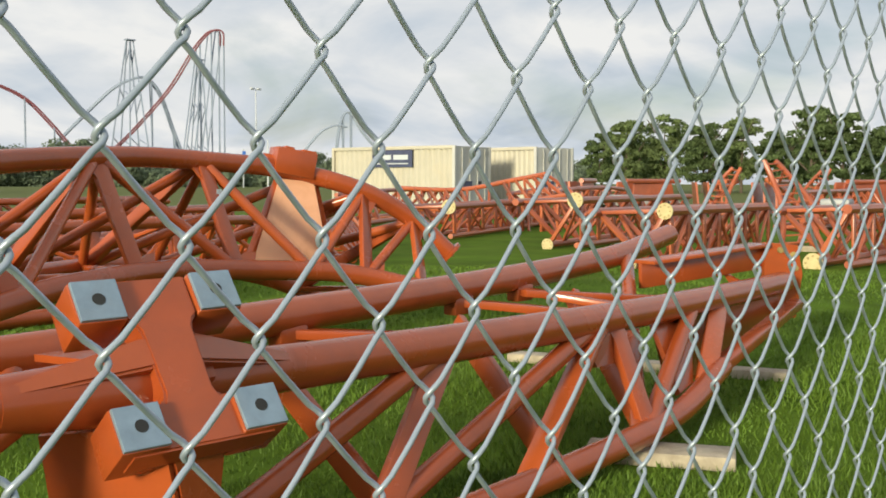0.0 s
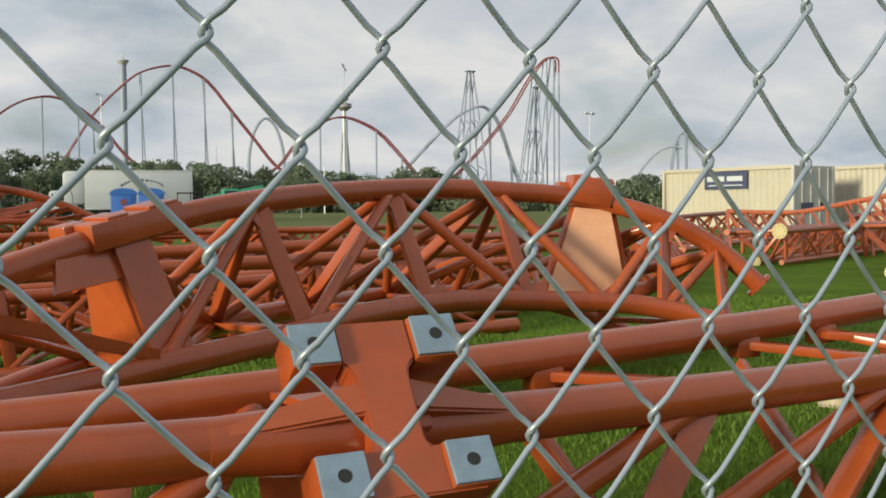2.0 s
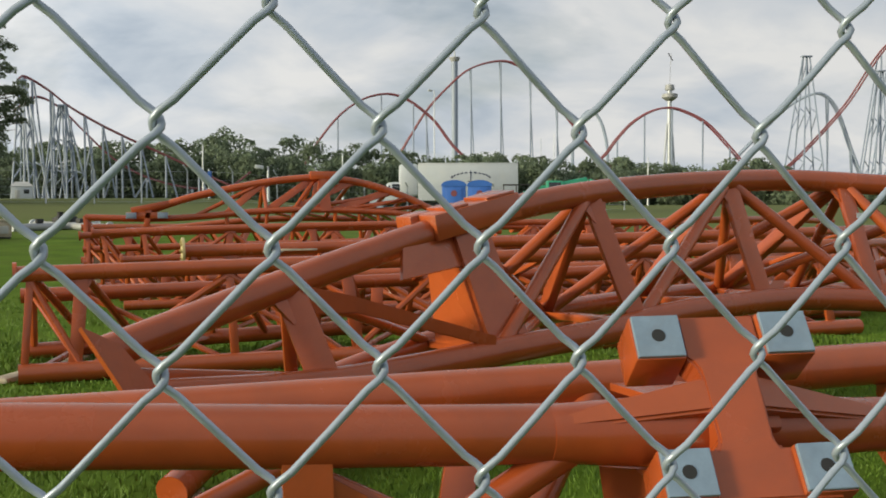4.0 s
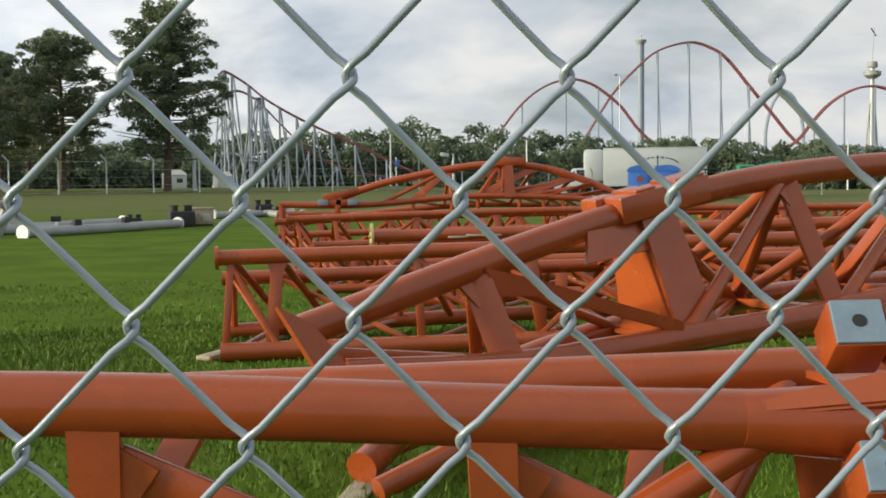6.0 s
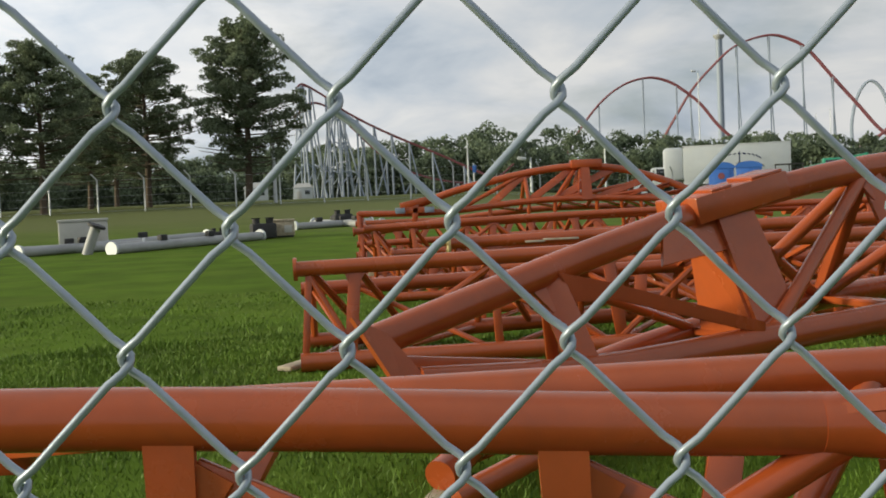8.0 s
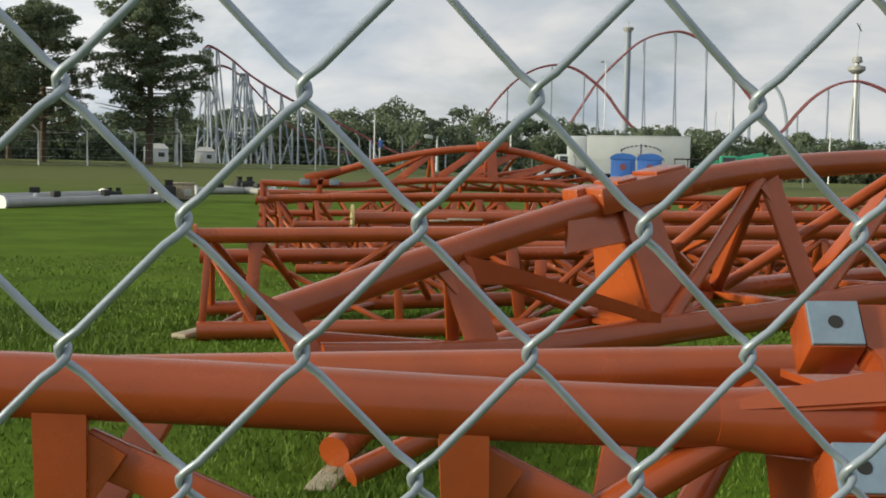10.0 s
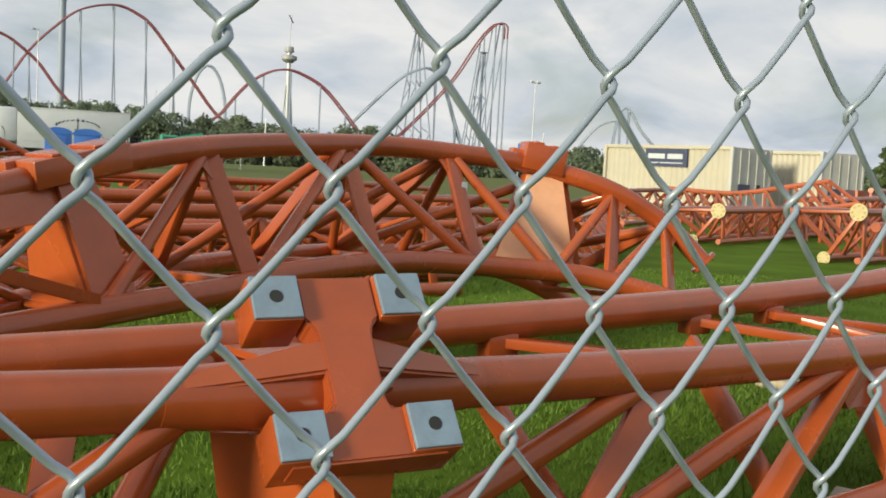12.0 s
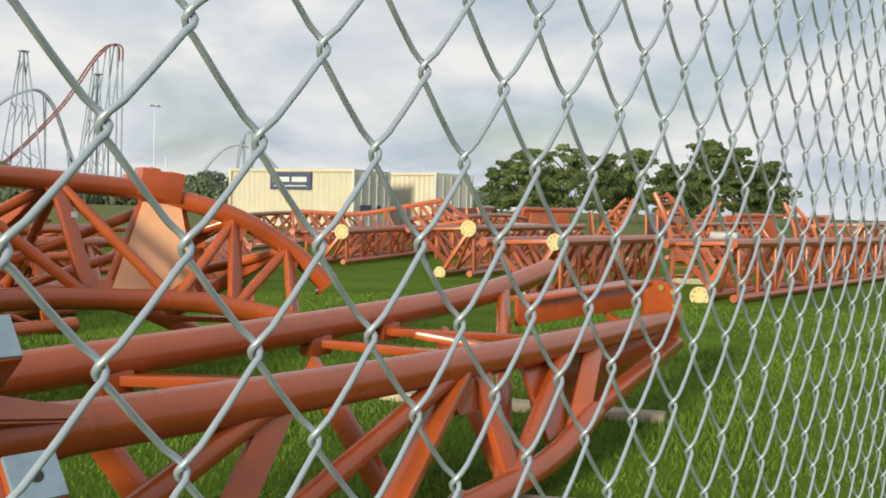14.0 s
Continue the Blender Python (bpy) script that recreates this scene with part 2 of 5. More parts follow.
def plate(corners, thick, bevel=0.0):
    """A flat plate through the corners, of that thickness."""
    bm = bmesh.new()
    C = [Vector(c) for c in corners]
    n = (C[1] - C[0]).cross(C[2] - C[0]).normalized() * thick / 2
    f = [bm.verts.new(c + n) for c in C]
    g = [bm.verts.new(c - n) for c in C]
    bm.faces.new(f)
    bm.faces.new(g[::-1])
    for k in range(len(C)):
        j = (k + 1) % len(C)
        bm.faces.new((f[j], f[k], g[k], g[j]))
    bmesh.ops.recalc_face_normals(bm, faces=bm.faces)
    if bevel:
        bmesh.ops.bevel(bm, geom=list(bm.edges), offset=bevel, segments=2, affect="EDGES")
    return bm


def cloud_mesh(name, centres, sizes, mat, squash=1.0, seed=1, normals=None):
    """Many small leaf quads, one at each centre, turned at random or roughly along the given normals."""
    rng = np.random.default_rng(seed)
    n = len(centres)
    a = rng.normal(size=(n, 3))
    if normals is not None:
        w = np.asarray(normals) + rng.normal(size=(n, 3)) * 0.6
        w /= np.linalg.norm(w, axis=1)[:, None]
        a = np.cross(a, w)
    a /= np.linalg.norm(a, axis=1)[:, None]
    b = np.cross(a, w if normals is not None else rng.normal(size=(n, 3)))
    b /= np.linalg.norm(b, axis=1)[:, None]
    s = np.asarray(sizes)[:, None]
    a, b = a * s, b * s * 0.62
    a[:, 2] *= squash
    c = np.asarray(centres)
    v = np.stack([c - a, c - b * 0.9 + a * 0.1, c + a, c + b], 1).reshape(-1, 3)
    me = bpy.data.meshes.new(name)
    me.from_pydata(v.tolist(), [], np.arange(4 * n).reshape(-1, 4).tolist())
    me.materials.append(mat)
    return me


def lobe(rng, centre, size, n):
    """Points and outward normals over an uneven lobe of leaves, thinner below."""
    d = rng.normal(size=(n, 3))
    d /= np.linalg.norm(d, axis=1)[:, None]
    d[:, 2] = np.where(d[:, 2] < -0.35, -d[:, 2], d[:, 2])
    f = rng.uniform(0, 6.28, 3)
    rough = 1 + 0.16 * np.sin(d[:, 0] * 5 + f[0]) * np.sin(d[:, 2] * 5 + f[1]) + 0.10 * np.sin(d[:, 1] * 11 + d[:, 2] * 9 + f[2])
    r = rng.uniform(0.72, 1.05, n) * rough
    return np.asarray(centre) + d * r[:, None] * np.asarray(size), d


def bearing(az, dist, z=0.0):
    return Vector((math.sin(radians(az)) * dist, math.cos(radians(az)) * dist - 0.3, z))


EYE = 1.0


def sight(az, el, dist):
    """A point seen at that bearing and height angle, at that distance over the plan."""
    return bearing(az, dist, EYE + math.tan(radians(el)) * dist)


def rise(x, y):
    """Height of the field: level near the fence, a low swell farther off."""
    r = math.hypot(x, y)
    u = min(max((r - 22) / 55, 0), 1)
    v = min(max((math.degrees(math.atan2(x, y)) - 2) / 10, 0), 1) if y > 0 else 1.0
    swell = u * u * (3 - 2 * u) * (1.30 - 1.05 * v * v * (3 - 2 * v))
    return swell + 0.03 * math.sin(x * 0.21) * math.cos(y * 0.17) * min(r / 12, 1)


# ---- ground ----
def ground():
    radii = [0.0, 0.6, 1.2, 2, 3, 4, 5.5, 7, 9, 12, 15, 19, 23, 28, 34, 42, 52, 64, 80, 110, 160, 260, 500, 1200, 3500]
    seg = 96
    v, f = [(0, 0, 0)], []
    for r in radii[1:]:
        for k in range(seg):
            a = 2 * math.pi * k / seg
            x, y = r * math.sin(a), r * math.cos(a)
            v.append((x, y, rise(x, y)))
    for k in range(seg):
        f.append((0, 1 + (k + 1) % seg, 1 + k))
    for i in range(len(radii) - 2):
        p, q = 1 + i * seg, 1 + (i + 1) * seg
        for k in range(seg):
            j = (k + 1) % seg
            f.append((p + k, p + j, q + j, q + k))
    me = bpy.data.meshes.new("ground")
    me.from_pydata(v, [], f)
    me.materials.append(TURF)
    me.polygons.foreach_set("use_smooth", [True] * len(f))
    tagged(new("ground", me), "mown green grass field with uneven tufts", "ground", kind="structure")


ground()


def grass():
    rng = np.random.default_rng(5)
    pos, hgt = [], []
    for lo, hi, n, h in ((0.45, 3.2, 95000, 0.042), (3.2, 8.0, 130000, 0.040), (8.0, 12.0, 30000, 0.032)):
        r = np.sqrt(rng.uniform(lo * lo, hi * hi, n))
        a = np.radians(rng.uniform(-30, 84, n))
        x, y = r * np.sin(a), r * np.cos(a) - 0.3
        keep = y > 0.12
        pos.append(np.stack([x, y], 1)[keep])
        hgt.append((h * rng.uniform(0.45, 1.45, n))[keep])
    p, h = np.concatenate(pos), np.concatenate(hgt)
    tuft = 0.65 + 0.5 * np.sin(p[:, 0] * 3.1 + 1.3 * np.sin(p[:, 1] * 2.3)) * np.sin(p[:, 1] * 2.7 + p[:, 0])
    h = h * np.clip(tuft, 0.45, 1.3)
    n = len(p)
    a = rng.uniform(0, 2 * math.pi, n)
    rad = np.hypot(p[:, 0], p[:, 1])
    w = 0.0016 + 0.00065 * rad
    lean = rng.normal(0, 0.45, (n, 2)) * h[:, None]
    z0 = np.array([rise(x, y) for x, y in p])
    side = np.stack([np.cos(a), np.sin(a)], 1) * w[:, None]
    v = np.zeros((n, 3, 3))
    v[:, 0, :2], v[:, 1, :2], v[:, 2, :2] = p - side, p + side, p + lean
    v[:, 0, 2] = v[:, 1, 2] = z0 - 0.004
    v[:, 2, 2] = z0 + h
    me = bpy.data.meshes.new("grass")
    me.from_pydata(v.reshape(-1, 3).tolist(), [], np.arange(3 * n).reshape(-1, 3).tolist())
    me.materials.append(GRASS)
    tagged(new("grass", me), "short green grass blades in uneven tufts", "grass", kind="stuff")


grass()


# ---- coaster track pieces ----
def at(path, s):
    """The point at the share s of a sampled path."""
    u = min(max(s, 0.0), 1.0) * (len(path) - 1)
    i = min(int(u), len(path) - 2)
    return path[i].lerp(path[i + 1], u - i)


def flange(owner, p, d, r, mat, bolts=0, label="", thick=0.022):
    """A round flange or cap at p across the direction d."""
    d = Vector(d).normalized()
    bm = bmesh.new()
    add_tube(bm, [Vector(p), Vector(p) + d * thick], r, 20)
    bmesh.ops.bevel(bm, geom=[e for e in bm.edges if len(e.link_faces) == 2 and e.calc_face_angle() > 1.0], offset=min(0.004, thick * 0.2), segments=1, affect="EDGES")
    disc = part("flange", bm, mat, owner, label)
    m = beam_pose(p, Vector(p) + d * thick)
    for k in range(bolts):
        a = 2 * math.pi * k / bolts
        q = m @ Vector((0, math.cos(a) * r * 0.7, math.sin(a) * r * 0.7))
        b = bmesh.new()
        add_tube(b, [q + d * (thick / 2 - 0.004), q + d * (thick / 2 + 0.012)], r * 0.11, 6)
        part("bolt", b, BOLT, disc)
    return disc


def gusset(owner, p, along, into, size, mat):
    """A small triangular plate in the plane of along and into, with its long side on the tube at p."""
    p, u, v = Vector(p), Vector(along).normalized(), Vector(into).normalized()
    pts = [p - u * size, p + u * size, p + u * size * 0.42 + v * size * 1.3, p - u * size * 0.42 + v * size * 1.3]
    part("gusset", plate(pts, 0.014), mat, owner, smooth=False)


def truss(name, label, A, B, C, nodes, r=0.057, strut=0.034, mat=ORANGE, group="", n=40, seg=14, plates=True, feet=None, low=None):
    """A piece of track: two rails A and B and a spine C, joined by struts in V form and by cross members."""
    ob = thing(name, label, "track piece", group)
    a, b, c = smooth_path(A, n), smooth_path(B, n), smooth_path(C, n)
    for path, nm, k in ((a, "rail", 1.0), (b, "rail", 1.0), (c, "spine", low or 0.95)):
        part(nm, tube(path, r * k, seg), mat, ob)
    feet = feet or [(p + q) / 2 for p, q in zip(nodes, nodes[1:])]
    for k, s in enumerate(nodes):
        pa, pb = at(a, s), at(b, s)
        d = (pb - pa).normalized()
        part("cross_member", beam(pa + d * r * 0.7, pb - d * r * 0.7, strut * 1.9, strut * 1.5), mat, ob)
        for top, nm in ((pa, 0), (pb, 1)):
            ends = [f for f in (k - 1, k) if 0 <= f < len(feet)]
            for e, fi in enumerate(ends):
                foot = at(c, feet[fi])
                d = (foot - top).normalized()
                p, q = top + d * r * 0.6, foot - d * r * 0.6
                if fi == k:
                    part("strut", beam(p, q, strut * 2.9, strut * 1.1, up=(0, 1, 0)), mat, ob)
                else:
                    part("strut", tube([p, q], strut, max(6, seg - 4)), mat, ob)
            if plates and nm == 0:
                t = at(a, min(s + 0.02, 1)) - at(a, max(s - 0.02, 0))
                mid = at(c, sum(feet[f] for f in ends) / len(ends)) if ends else pb
                gusset(ob, top + (mid - top).normalized() * r * 0.7, t, mid - top, r * 1.5, mat)
    return ob, a, b, c


# the piece beside the fence
def near_piece():
    ob = thing("track_piece", "orange painted steel track piece with two rails lying beside the fence", "track piece", "track pieces in the field")
    a = smooth_path([(-2.3, 1.5, 0.66), (-0.7, 1.5, 0.632), (0.47, 1.5, 0.570), (1.7, 1.545, 0.520), (3.1, 1.63, 0.480), (4.25, 1.70, 0.466), (4.93, 1.745, 0.467)], 60)
    b = smooth_path([(-2.3, 1.86, 0.53), (-0.9, 1.90, 0.545), (0.4, 1.93, 0.56), (1.7, 2.04, 0.565), (3.0, 2.19, 0.572), (4.2, 2.33, 0.605), (5.0, 2.43, 0.685)], 60)
    c = smooth_path([(-2.3, 1.42, 0.075), (-0.9, 1.42, 0.075), (0.2, 1.42, 0.075), (1.3, 1.41, 0.078), (2.3, 1.41, 0.09), (3.12, 1.43, 0.125), (3.68, 1.50, 0.225)], 60)
    for path, nm in ((a, "rail"), (b, "rail"), (c, "spine")):
        part(nm, tube(path, 0.044 if nm == "spine" else 0.056, 24), ORANGE, ob)
    for rail, s, f, kind in ((a, 0.08, 0.10, "plate"), (a, 0.10, 0.19, "brace"), (a, 0.368, 0.27, "tube"), (a, 0.535, 0.40, "tube"), (a, 0.535, 0.533, "plate"), (a, 0.645, 0.51, "tube"), (a, 0.645, 0.643, "plate"), (a, 0.655, 0.79, "plate"),
                             (b, 0.49, 0.555, "side"), (b, 0.62, 0.675, "side"), (b, 0.75, 0.785, "side"), (b, 0.87, 0.775, "tube"), (a, 0.757, 0.785, "tube"), (b, 0.40, 0.36, "tube"), (a, 0.80, 0.93, "plate")):
        p, q = at(rail, s), at(c, f)
        d = (q - p).normalized()
        if kind == "tube":
            part("strut", tube([p + d * 0.03, q - d * 0.03], 0.033, 14), ORANGE, ob)
        elif kind == "side":
            part("strut", beam(p.lerp(q, 0.2), q - d * 0.03, 0.078, 0.030, 0.004, up=(1, 0, 0)), ORANGE, ob)
        else:
            part("strut", beam(p + d * 0.04, q - d * 0.03, 0.030, (0.105 if s < 0.45 else 0.080) if kind == "plate" else 0.070, 0.004, up=(1, 0, 0.2)), ORANGE, ob)
            u = at(rail, s + 0.02) - at(rail, s - 0.02)
            gusset(ob, p + d * 0.045, u, d, 0.058, ORANGE)
    for s, f in ((0.40, 0.44), (0.515, 0.585), (0.637, 0.69), (0.70, 0.72), (0.16, 0.19)):
        p, q = at(b, s) - Vector((0, 0, 0.05)), at(a, f) - Vector((0, 0, 0.03))
        part("cross_member", beam(p, q, 0.075, 0.030, 0.004), ORANGE, ob)
        part("stub", beam(at(b, s) - Vector((0.055, 0.02, 0.06)), at(b, s) + Vector((0.055, -0.02, -0.06)), 0.06, 0.07, 0.008), ORANGE, ob)
    # flat upright legs with an arm that leaves them on a slant, and tubes from the rear rail
    for x, z, arm in ((-0.505, 0.60, (0.42, 1.43, 0.13)), (0.17, 0.565, (0.86, 1.43, 0.17))):
        part("leg_plate", plate([(x - 0.046, 1.47, z), (x + 0.042, 1.47, z), (x + 0.046, 1.44, 0.09), (x - 0.024, 1.44, 0.09)], 0.022), ORANGE, ob, smooth=False)
        part("web_plate", plate([(x + 0.038, 1.474, z - 0.045), (x + 0.105, 1.470, z - 0.085), (x + 0.040, 1.467, z - 0.18)], 0.014), ORANGE, ob, smooth=False)
        part("arm", beam((x + 0.03, 1.485, z - 0.075), arm, 0.072, 0.022, 0.005, up=(0, 1, 0)), ORANGE, ob)
    for x, lean in ((-0.39, -0.24), (0.58, -0.20)):
        part("strut", beam((x, 1.88, 0.53), (x + lean, 1.46, 0.09), 0.030, 0.072, 0.005, up=(1, 0, 0)), ORANGE, ob)
    return ob, a, b, c


near, nA, nB, nC = near_piece()


def bracket(owner):
    """The four-armed mounting bracket with bare steel pads, on the front rail."""
    o = Vector((0.969, 1.409, 0.627))
    u = Vector((1, -0.16, 0.02)).normalized()
    v = (Vector((0, 0.62, 0.79)) - u * u.dot(Vector((0, 0.62, 0.79)))).normalized()
    w = u.cross(v).normalized()          # towards the rail is -w
    if w.y > 0:
        w = -w
    M = Matrix((u, v, w)).transposed().to_4x4()
    M.translation = o

    def block(x, y, z, sx, sy, sz, bevel=0.006):
        return (sx, sy, sz), M @ Matrix.Translation((x, y, z)), bevel

    half = [(0.078, 0.190), (0.078, 0.098), (0.066, 0.088), (0.056, 0.070), (0.052, -0.074), (0.060, -0.092), (0.155, -0.096), (0.155, -0.192)]
    outline = half + [(-x, y) for x, y in reversed(half)]
    part("bracket_plate", plate([M @ Vector((x, y, -0.050)) for x, y in outline], 0.072, 0.005), ORANGE, owner, "flat cast bracket plate", smooth=False)
    # wings that run out from the plate onto the rail
    for k in (-1, 1):
        tip = Vector((k * 0.33, 0.023 * k, -0.100 - 0.062 * k))
        part("wing", plate([M @ Vector((k * 0.040, -0.012, -0.043)), M @ Vector((k * 0.040, 0.060, -0.043)), M @ (tip + Vector((0, 0.018, 0))), M @ (tip - Vector((0, 0.014, 0)))], 0.052, 0.006), ORANGE, owner, smooth=False)
    part("rail_saddle", add_box(bmesh.new(), (0.20, 0.080, 0.050), M @ Matrix.Translation((0.0, 0.005, -0.085)), 0.012), ORANGE, owner)
    part("rail_sleeve", tube(smooth_path([(0.62, 1.5, 0.563), (0.80, 1.5, 0.556), (0.97, 1.504, 0.549), (1.14, 1.51, 0.542), (1.33, 1.52, 0.535)], 8), [0.0545, 0.0605, 0.066, 0.069, 0.070, 0.069, 0.066, 0.0605, 0.0545], 24), ORANGE, owner)
    for sx, sy in ((-1, 1), (1, 1), (-1, -1), (1, -1)):
        b = bmesh.new()
        size, m, bv = block(sx * 0.128, sy * 0.140, -0.060, 0.100, 0.096, 0.112, 0.005)
        add_box(b, size, m, bv)
        lug = part("lug", b, ORANGE, owner)
        b = bmesh.new()
        size, m, bv = block(sx * 0.128, sy * 0.140, -0.001, 0.094, 0.090, 0.010, 0.002)
        add_box(b, size, m, bv)
        part("pad", b, STEEL, lug, "bare grey steel pad", smooth=False)
        # no hole is cut: a dark disc on the pad paints its inner shade
        b = bmesh.new()
        c = M @ Vector((sx * 0.128, sy * 0.140, 0.0035))
        add_tube(b, [c, c + w * 0.0015], 0.0135, 20)
        part("bolt_hole", b, DARK, lug, "dark disc for a round bolt hole")
    # bent plates that carry the bracket down to the spine and back to the other rail
    part("side_plate", plate([(0.775, 1.60, 0.47), (0.90, 1.375, 0.50), (0.985, 1.36, 0.06), (0.84, 1.60, 0.06)], 0.018), ORANGE, owner, smooth=False)
    part("front_plate", plate([(0.91, 1.375, 0.49), (1.06, 1.385, 0.49), (1.03, 1.42, 0.07), (0.99, 1.37, 0.07)], 0.016), ORANGE, owner, smooth=False)
    part("saddle_plate", plate([M @ Vector((-0.12, 0.05, -0.10)), M @ Vector((0.11, 0.05, -0.10)), (1.05, 1.84, 0.58), (0.90, 1.84, 0.58)], 0.016), ORANGE, owner, smooth=False)


bracket(near)


def near_end(owner):
    """End frame of the near piece: a channel between the rails and gusset plates down to the spine."""
    part("end_channel", beam((4.12, 2.12, 0.53), (5.00, 1.89, 0.585), 0.022, 0.12), ORANGE, owner)
    part("channel_flange", beam((4.12, 2.10, 0.597), (4.98, 1.89, 0.652), 0.13, 0.018, 0.003), ORANGE, owner)
    flange = part("end_plate", plate([(4.985, 1.875, 0.665), (5.125, 1.755, 0.650), (5.15, 1.735, 0.50), (5.125, 1.755, 0.27), (4.985, 1.875, 0.25)], 0.030), ORANGE, owner, smooth=False)
    for x, z in ((5.050, 0.625), (5.105, 0.600), (5.115, 0.53)):
        part("bolt", tube([(x, 6.148 - x * 0.857, z), (x - 0.019, 6.126 - x * 0.857, z)], 0.016, 10), BOLT, flange)
    part("deep_gusset", plate([(3.42, 1.685, 0.44), (4.92, 1.740, 0.45), (4.92, 1.740, 0.32), (3.80, 1.700, 0.13), (3.55, 1.690, 0.20)], 0.016), ORANGE, owner, smooth=False)
    part("end_brace", beam((3.58, 1.50, 0.215), (4.96, 1.68, 0.365), 0.075, 0.045), ORANGE, owner)
    part("cross_bar", beam((3.2, 2.15, 0.52), (4.0, 1.75, 0.45), 0.07, 0.03), ORANGE, owner)
    part("foot_gusset", plate([(3.40, 1.68, 0.43), (3.78, 1.70, 0.43), (3.45, 1.52, 0.19), (3.30, 1.50, 0.17)], 0.02), ORANGE, owner, smooth=False)
    part("rail_gusset", plate([(2.74, 1.59, 0.455), (3.02, 1.605, 0.445), (2.97, 1.575, 0.33), (2.82, 1.575, 0.33)], 0.02), ORANGE, owner, smooth=False)
    part("bulkhead", plate([(4.72, 1.72, 0.33), (4.72, 1.745, 0.42), (4.77, 2.00, 0.52), (4.77, 1.88, 0.36)], 0.02), ORANGE, owner, smooth=False)


near_end(near)

# the arched piece behind it
def arched_piece():
    ob = thing("track_piece", "arched orange steel track piece with bolted blocks on its upper rail", "track piece", "track pieces in the field")
    a = smooth_path([(-0.24, 3.03, 0.535), (0.29, 3.34, 0.69), (0.63, 3.53, 0.785), (1.08, 3.79, 0.90), (1.6, 4.0, 1.005), (2.2, 4.26, 1.066), (2.95, 4.48, 1.101), (3.5, 4.5, 1.084), (3.98, 4.45, 1.046), (4.37, 4.2, 0.925), (4.70, 4.05, 0.735), (4.87, 3.9, 0.53)], 66)
    b = smooth_path([(-0.10, 2.98, 0.40), (0.4, 3.18, 0.375), (0.80, 3.37, 0.385), (1.28, 3.56, 0.42), (1.75, 3.73, 0.452), (2.12, 3.86, 0.500), (2.6, 4.02, 0.522), (3.0, 4.1, 0.520), (3.45, 4.1, 0.492), (3.83, 4.05, 0.465), (4.1, 3.95, 0.43), (4.5, 3.7, 0.32)], 66)
    c = smooth_path([(-0.05, 3.12, 0.065), (0.20, 3.55, 0.16), (0.55, 3.9, 0.26), (0.95, 4.15, 0.34), (1.45, 4.40, 0.41), (1.96, 4.68, 0.445), (2.55, 5.02, 0.455), (3.1, 5.30, 0.455), (3.6, 5.42, 0.44), (4.1, 5.40, 0.40), (4.5, 5.15, 0.30), (4.8, 4.8, 0.10)], 66)
    for path, nm in ((a, "rail"), (b, "rail"), (c, "spine")):
        part(nm, tube(path, 0.056, 18), ORANGE, ob)
    # frames: upper rail, its foot on the near chord, its foot on the far chord
    frames = ((0.105, 0.105, 0.15), (0.275, 0.255, 0.30), (0.395, 0.40, 0.42), (0.512, 0.56, 0.53), (0.62, 0.703, 0.645), (0.755, 0.818, 0.75), (0.825, 0.92, 0.85), (0.91, 0.985, 0.94))
    for k, (s, f, g) in enumerate(frames):
        p, q, r = at(a, s), at(b, f), at(c, g)
        wide = 0.11 if k < 2 else 0.085
        if k not in (1, 5):
            part("strut", beam(p, q, wide, 0.034, 0.004, up=(0, 1, 0)), ORANGE, ob)
            gusset(ob, p + (q - p).normalized() * 0.04, at(a, s + 0.02) - at(a, s - 0.02), q - p, 0.085, ORANGE)
        if k not in (1, 5):
            part("strut", beam(p + Vector((0, 0.03, 0)), r, 0.075, 0.05, up=(1, 0, 0)), ORANGE, ob)
        part("cross_member", beam(q, r, 0.085, 0.035), ORANGE, ob)
        if k == 1:
            part("diagonal", tube([at(a, frames[0][0]) + Vector((0.03, 0.03, -0.03)), at(c, frames[1][2])], 0.022, 12), ORANGE, ob)
        elif k:
            pf, pg = at(b, frames[k - 1][1]), at(c, frames[k - 1][2])
            d = (pf - p).normalized()
            if k in (4, 5):
                up, low = at(a, frames[k - 1][0]), q
                e = (low - up).normalized()
                part("diagonal", tube([up + e * 0.05, low - e * 0.03], 0.030, 12), ORANGE, ob)
            else:
                part("diagonal", tube([p + d * 0.05, pf - d * 0.03], 0.030, 12), ORANGE, ob)
            gusset(ob, pf - d * 0.05, at(b, frames[k - 1][1] + 0.02) - at(b, frames[k - 1][1] - 0.02), p - pf, 0.085, ORANGE)
            part("diagonal", tube([p + Vector((0, 0.05, -0.02)), pg], 0.030, 12), ORANGE, ob)
            if k < 6:
                nf = at(c, frames[k][2])
                part("diagonal", tube([at(a, frames[k - 1][0]) + Vector((0.03, 0.03, -0.03)), nf], 0.028, 12), ORANGE, ob)
                part("diagonal", tube([pf + Vector((0.03, 0.02, 0.0)), nf], 0.024, 10), ORANGE, ob)
    part("lower_tube", tube([(0.0, 2.93, 0.045), (0.5, 3.2, 0.20), (1.0, 3.5, 0.37)], 0.040, 14), ORANGE, ob)
    part("lower_tube", tube([(-0.02, 3.34, 0.05), (0.6, 3.72, 0.19), (1.2, 4.0, 0.34)], 0.040, 14), ORANGE, ob)
    return ob, a, b, c


arch, aA, aB, aC = arched_piece()


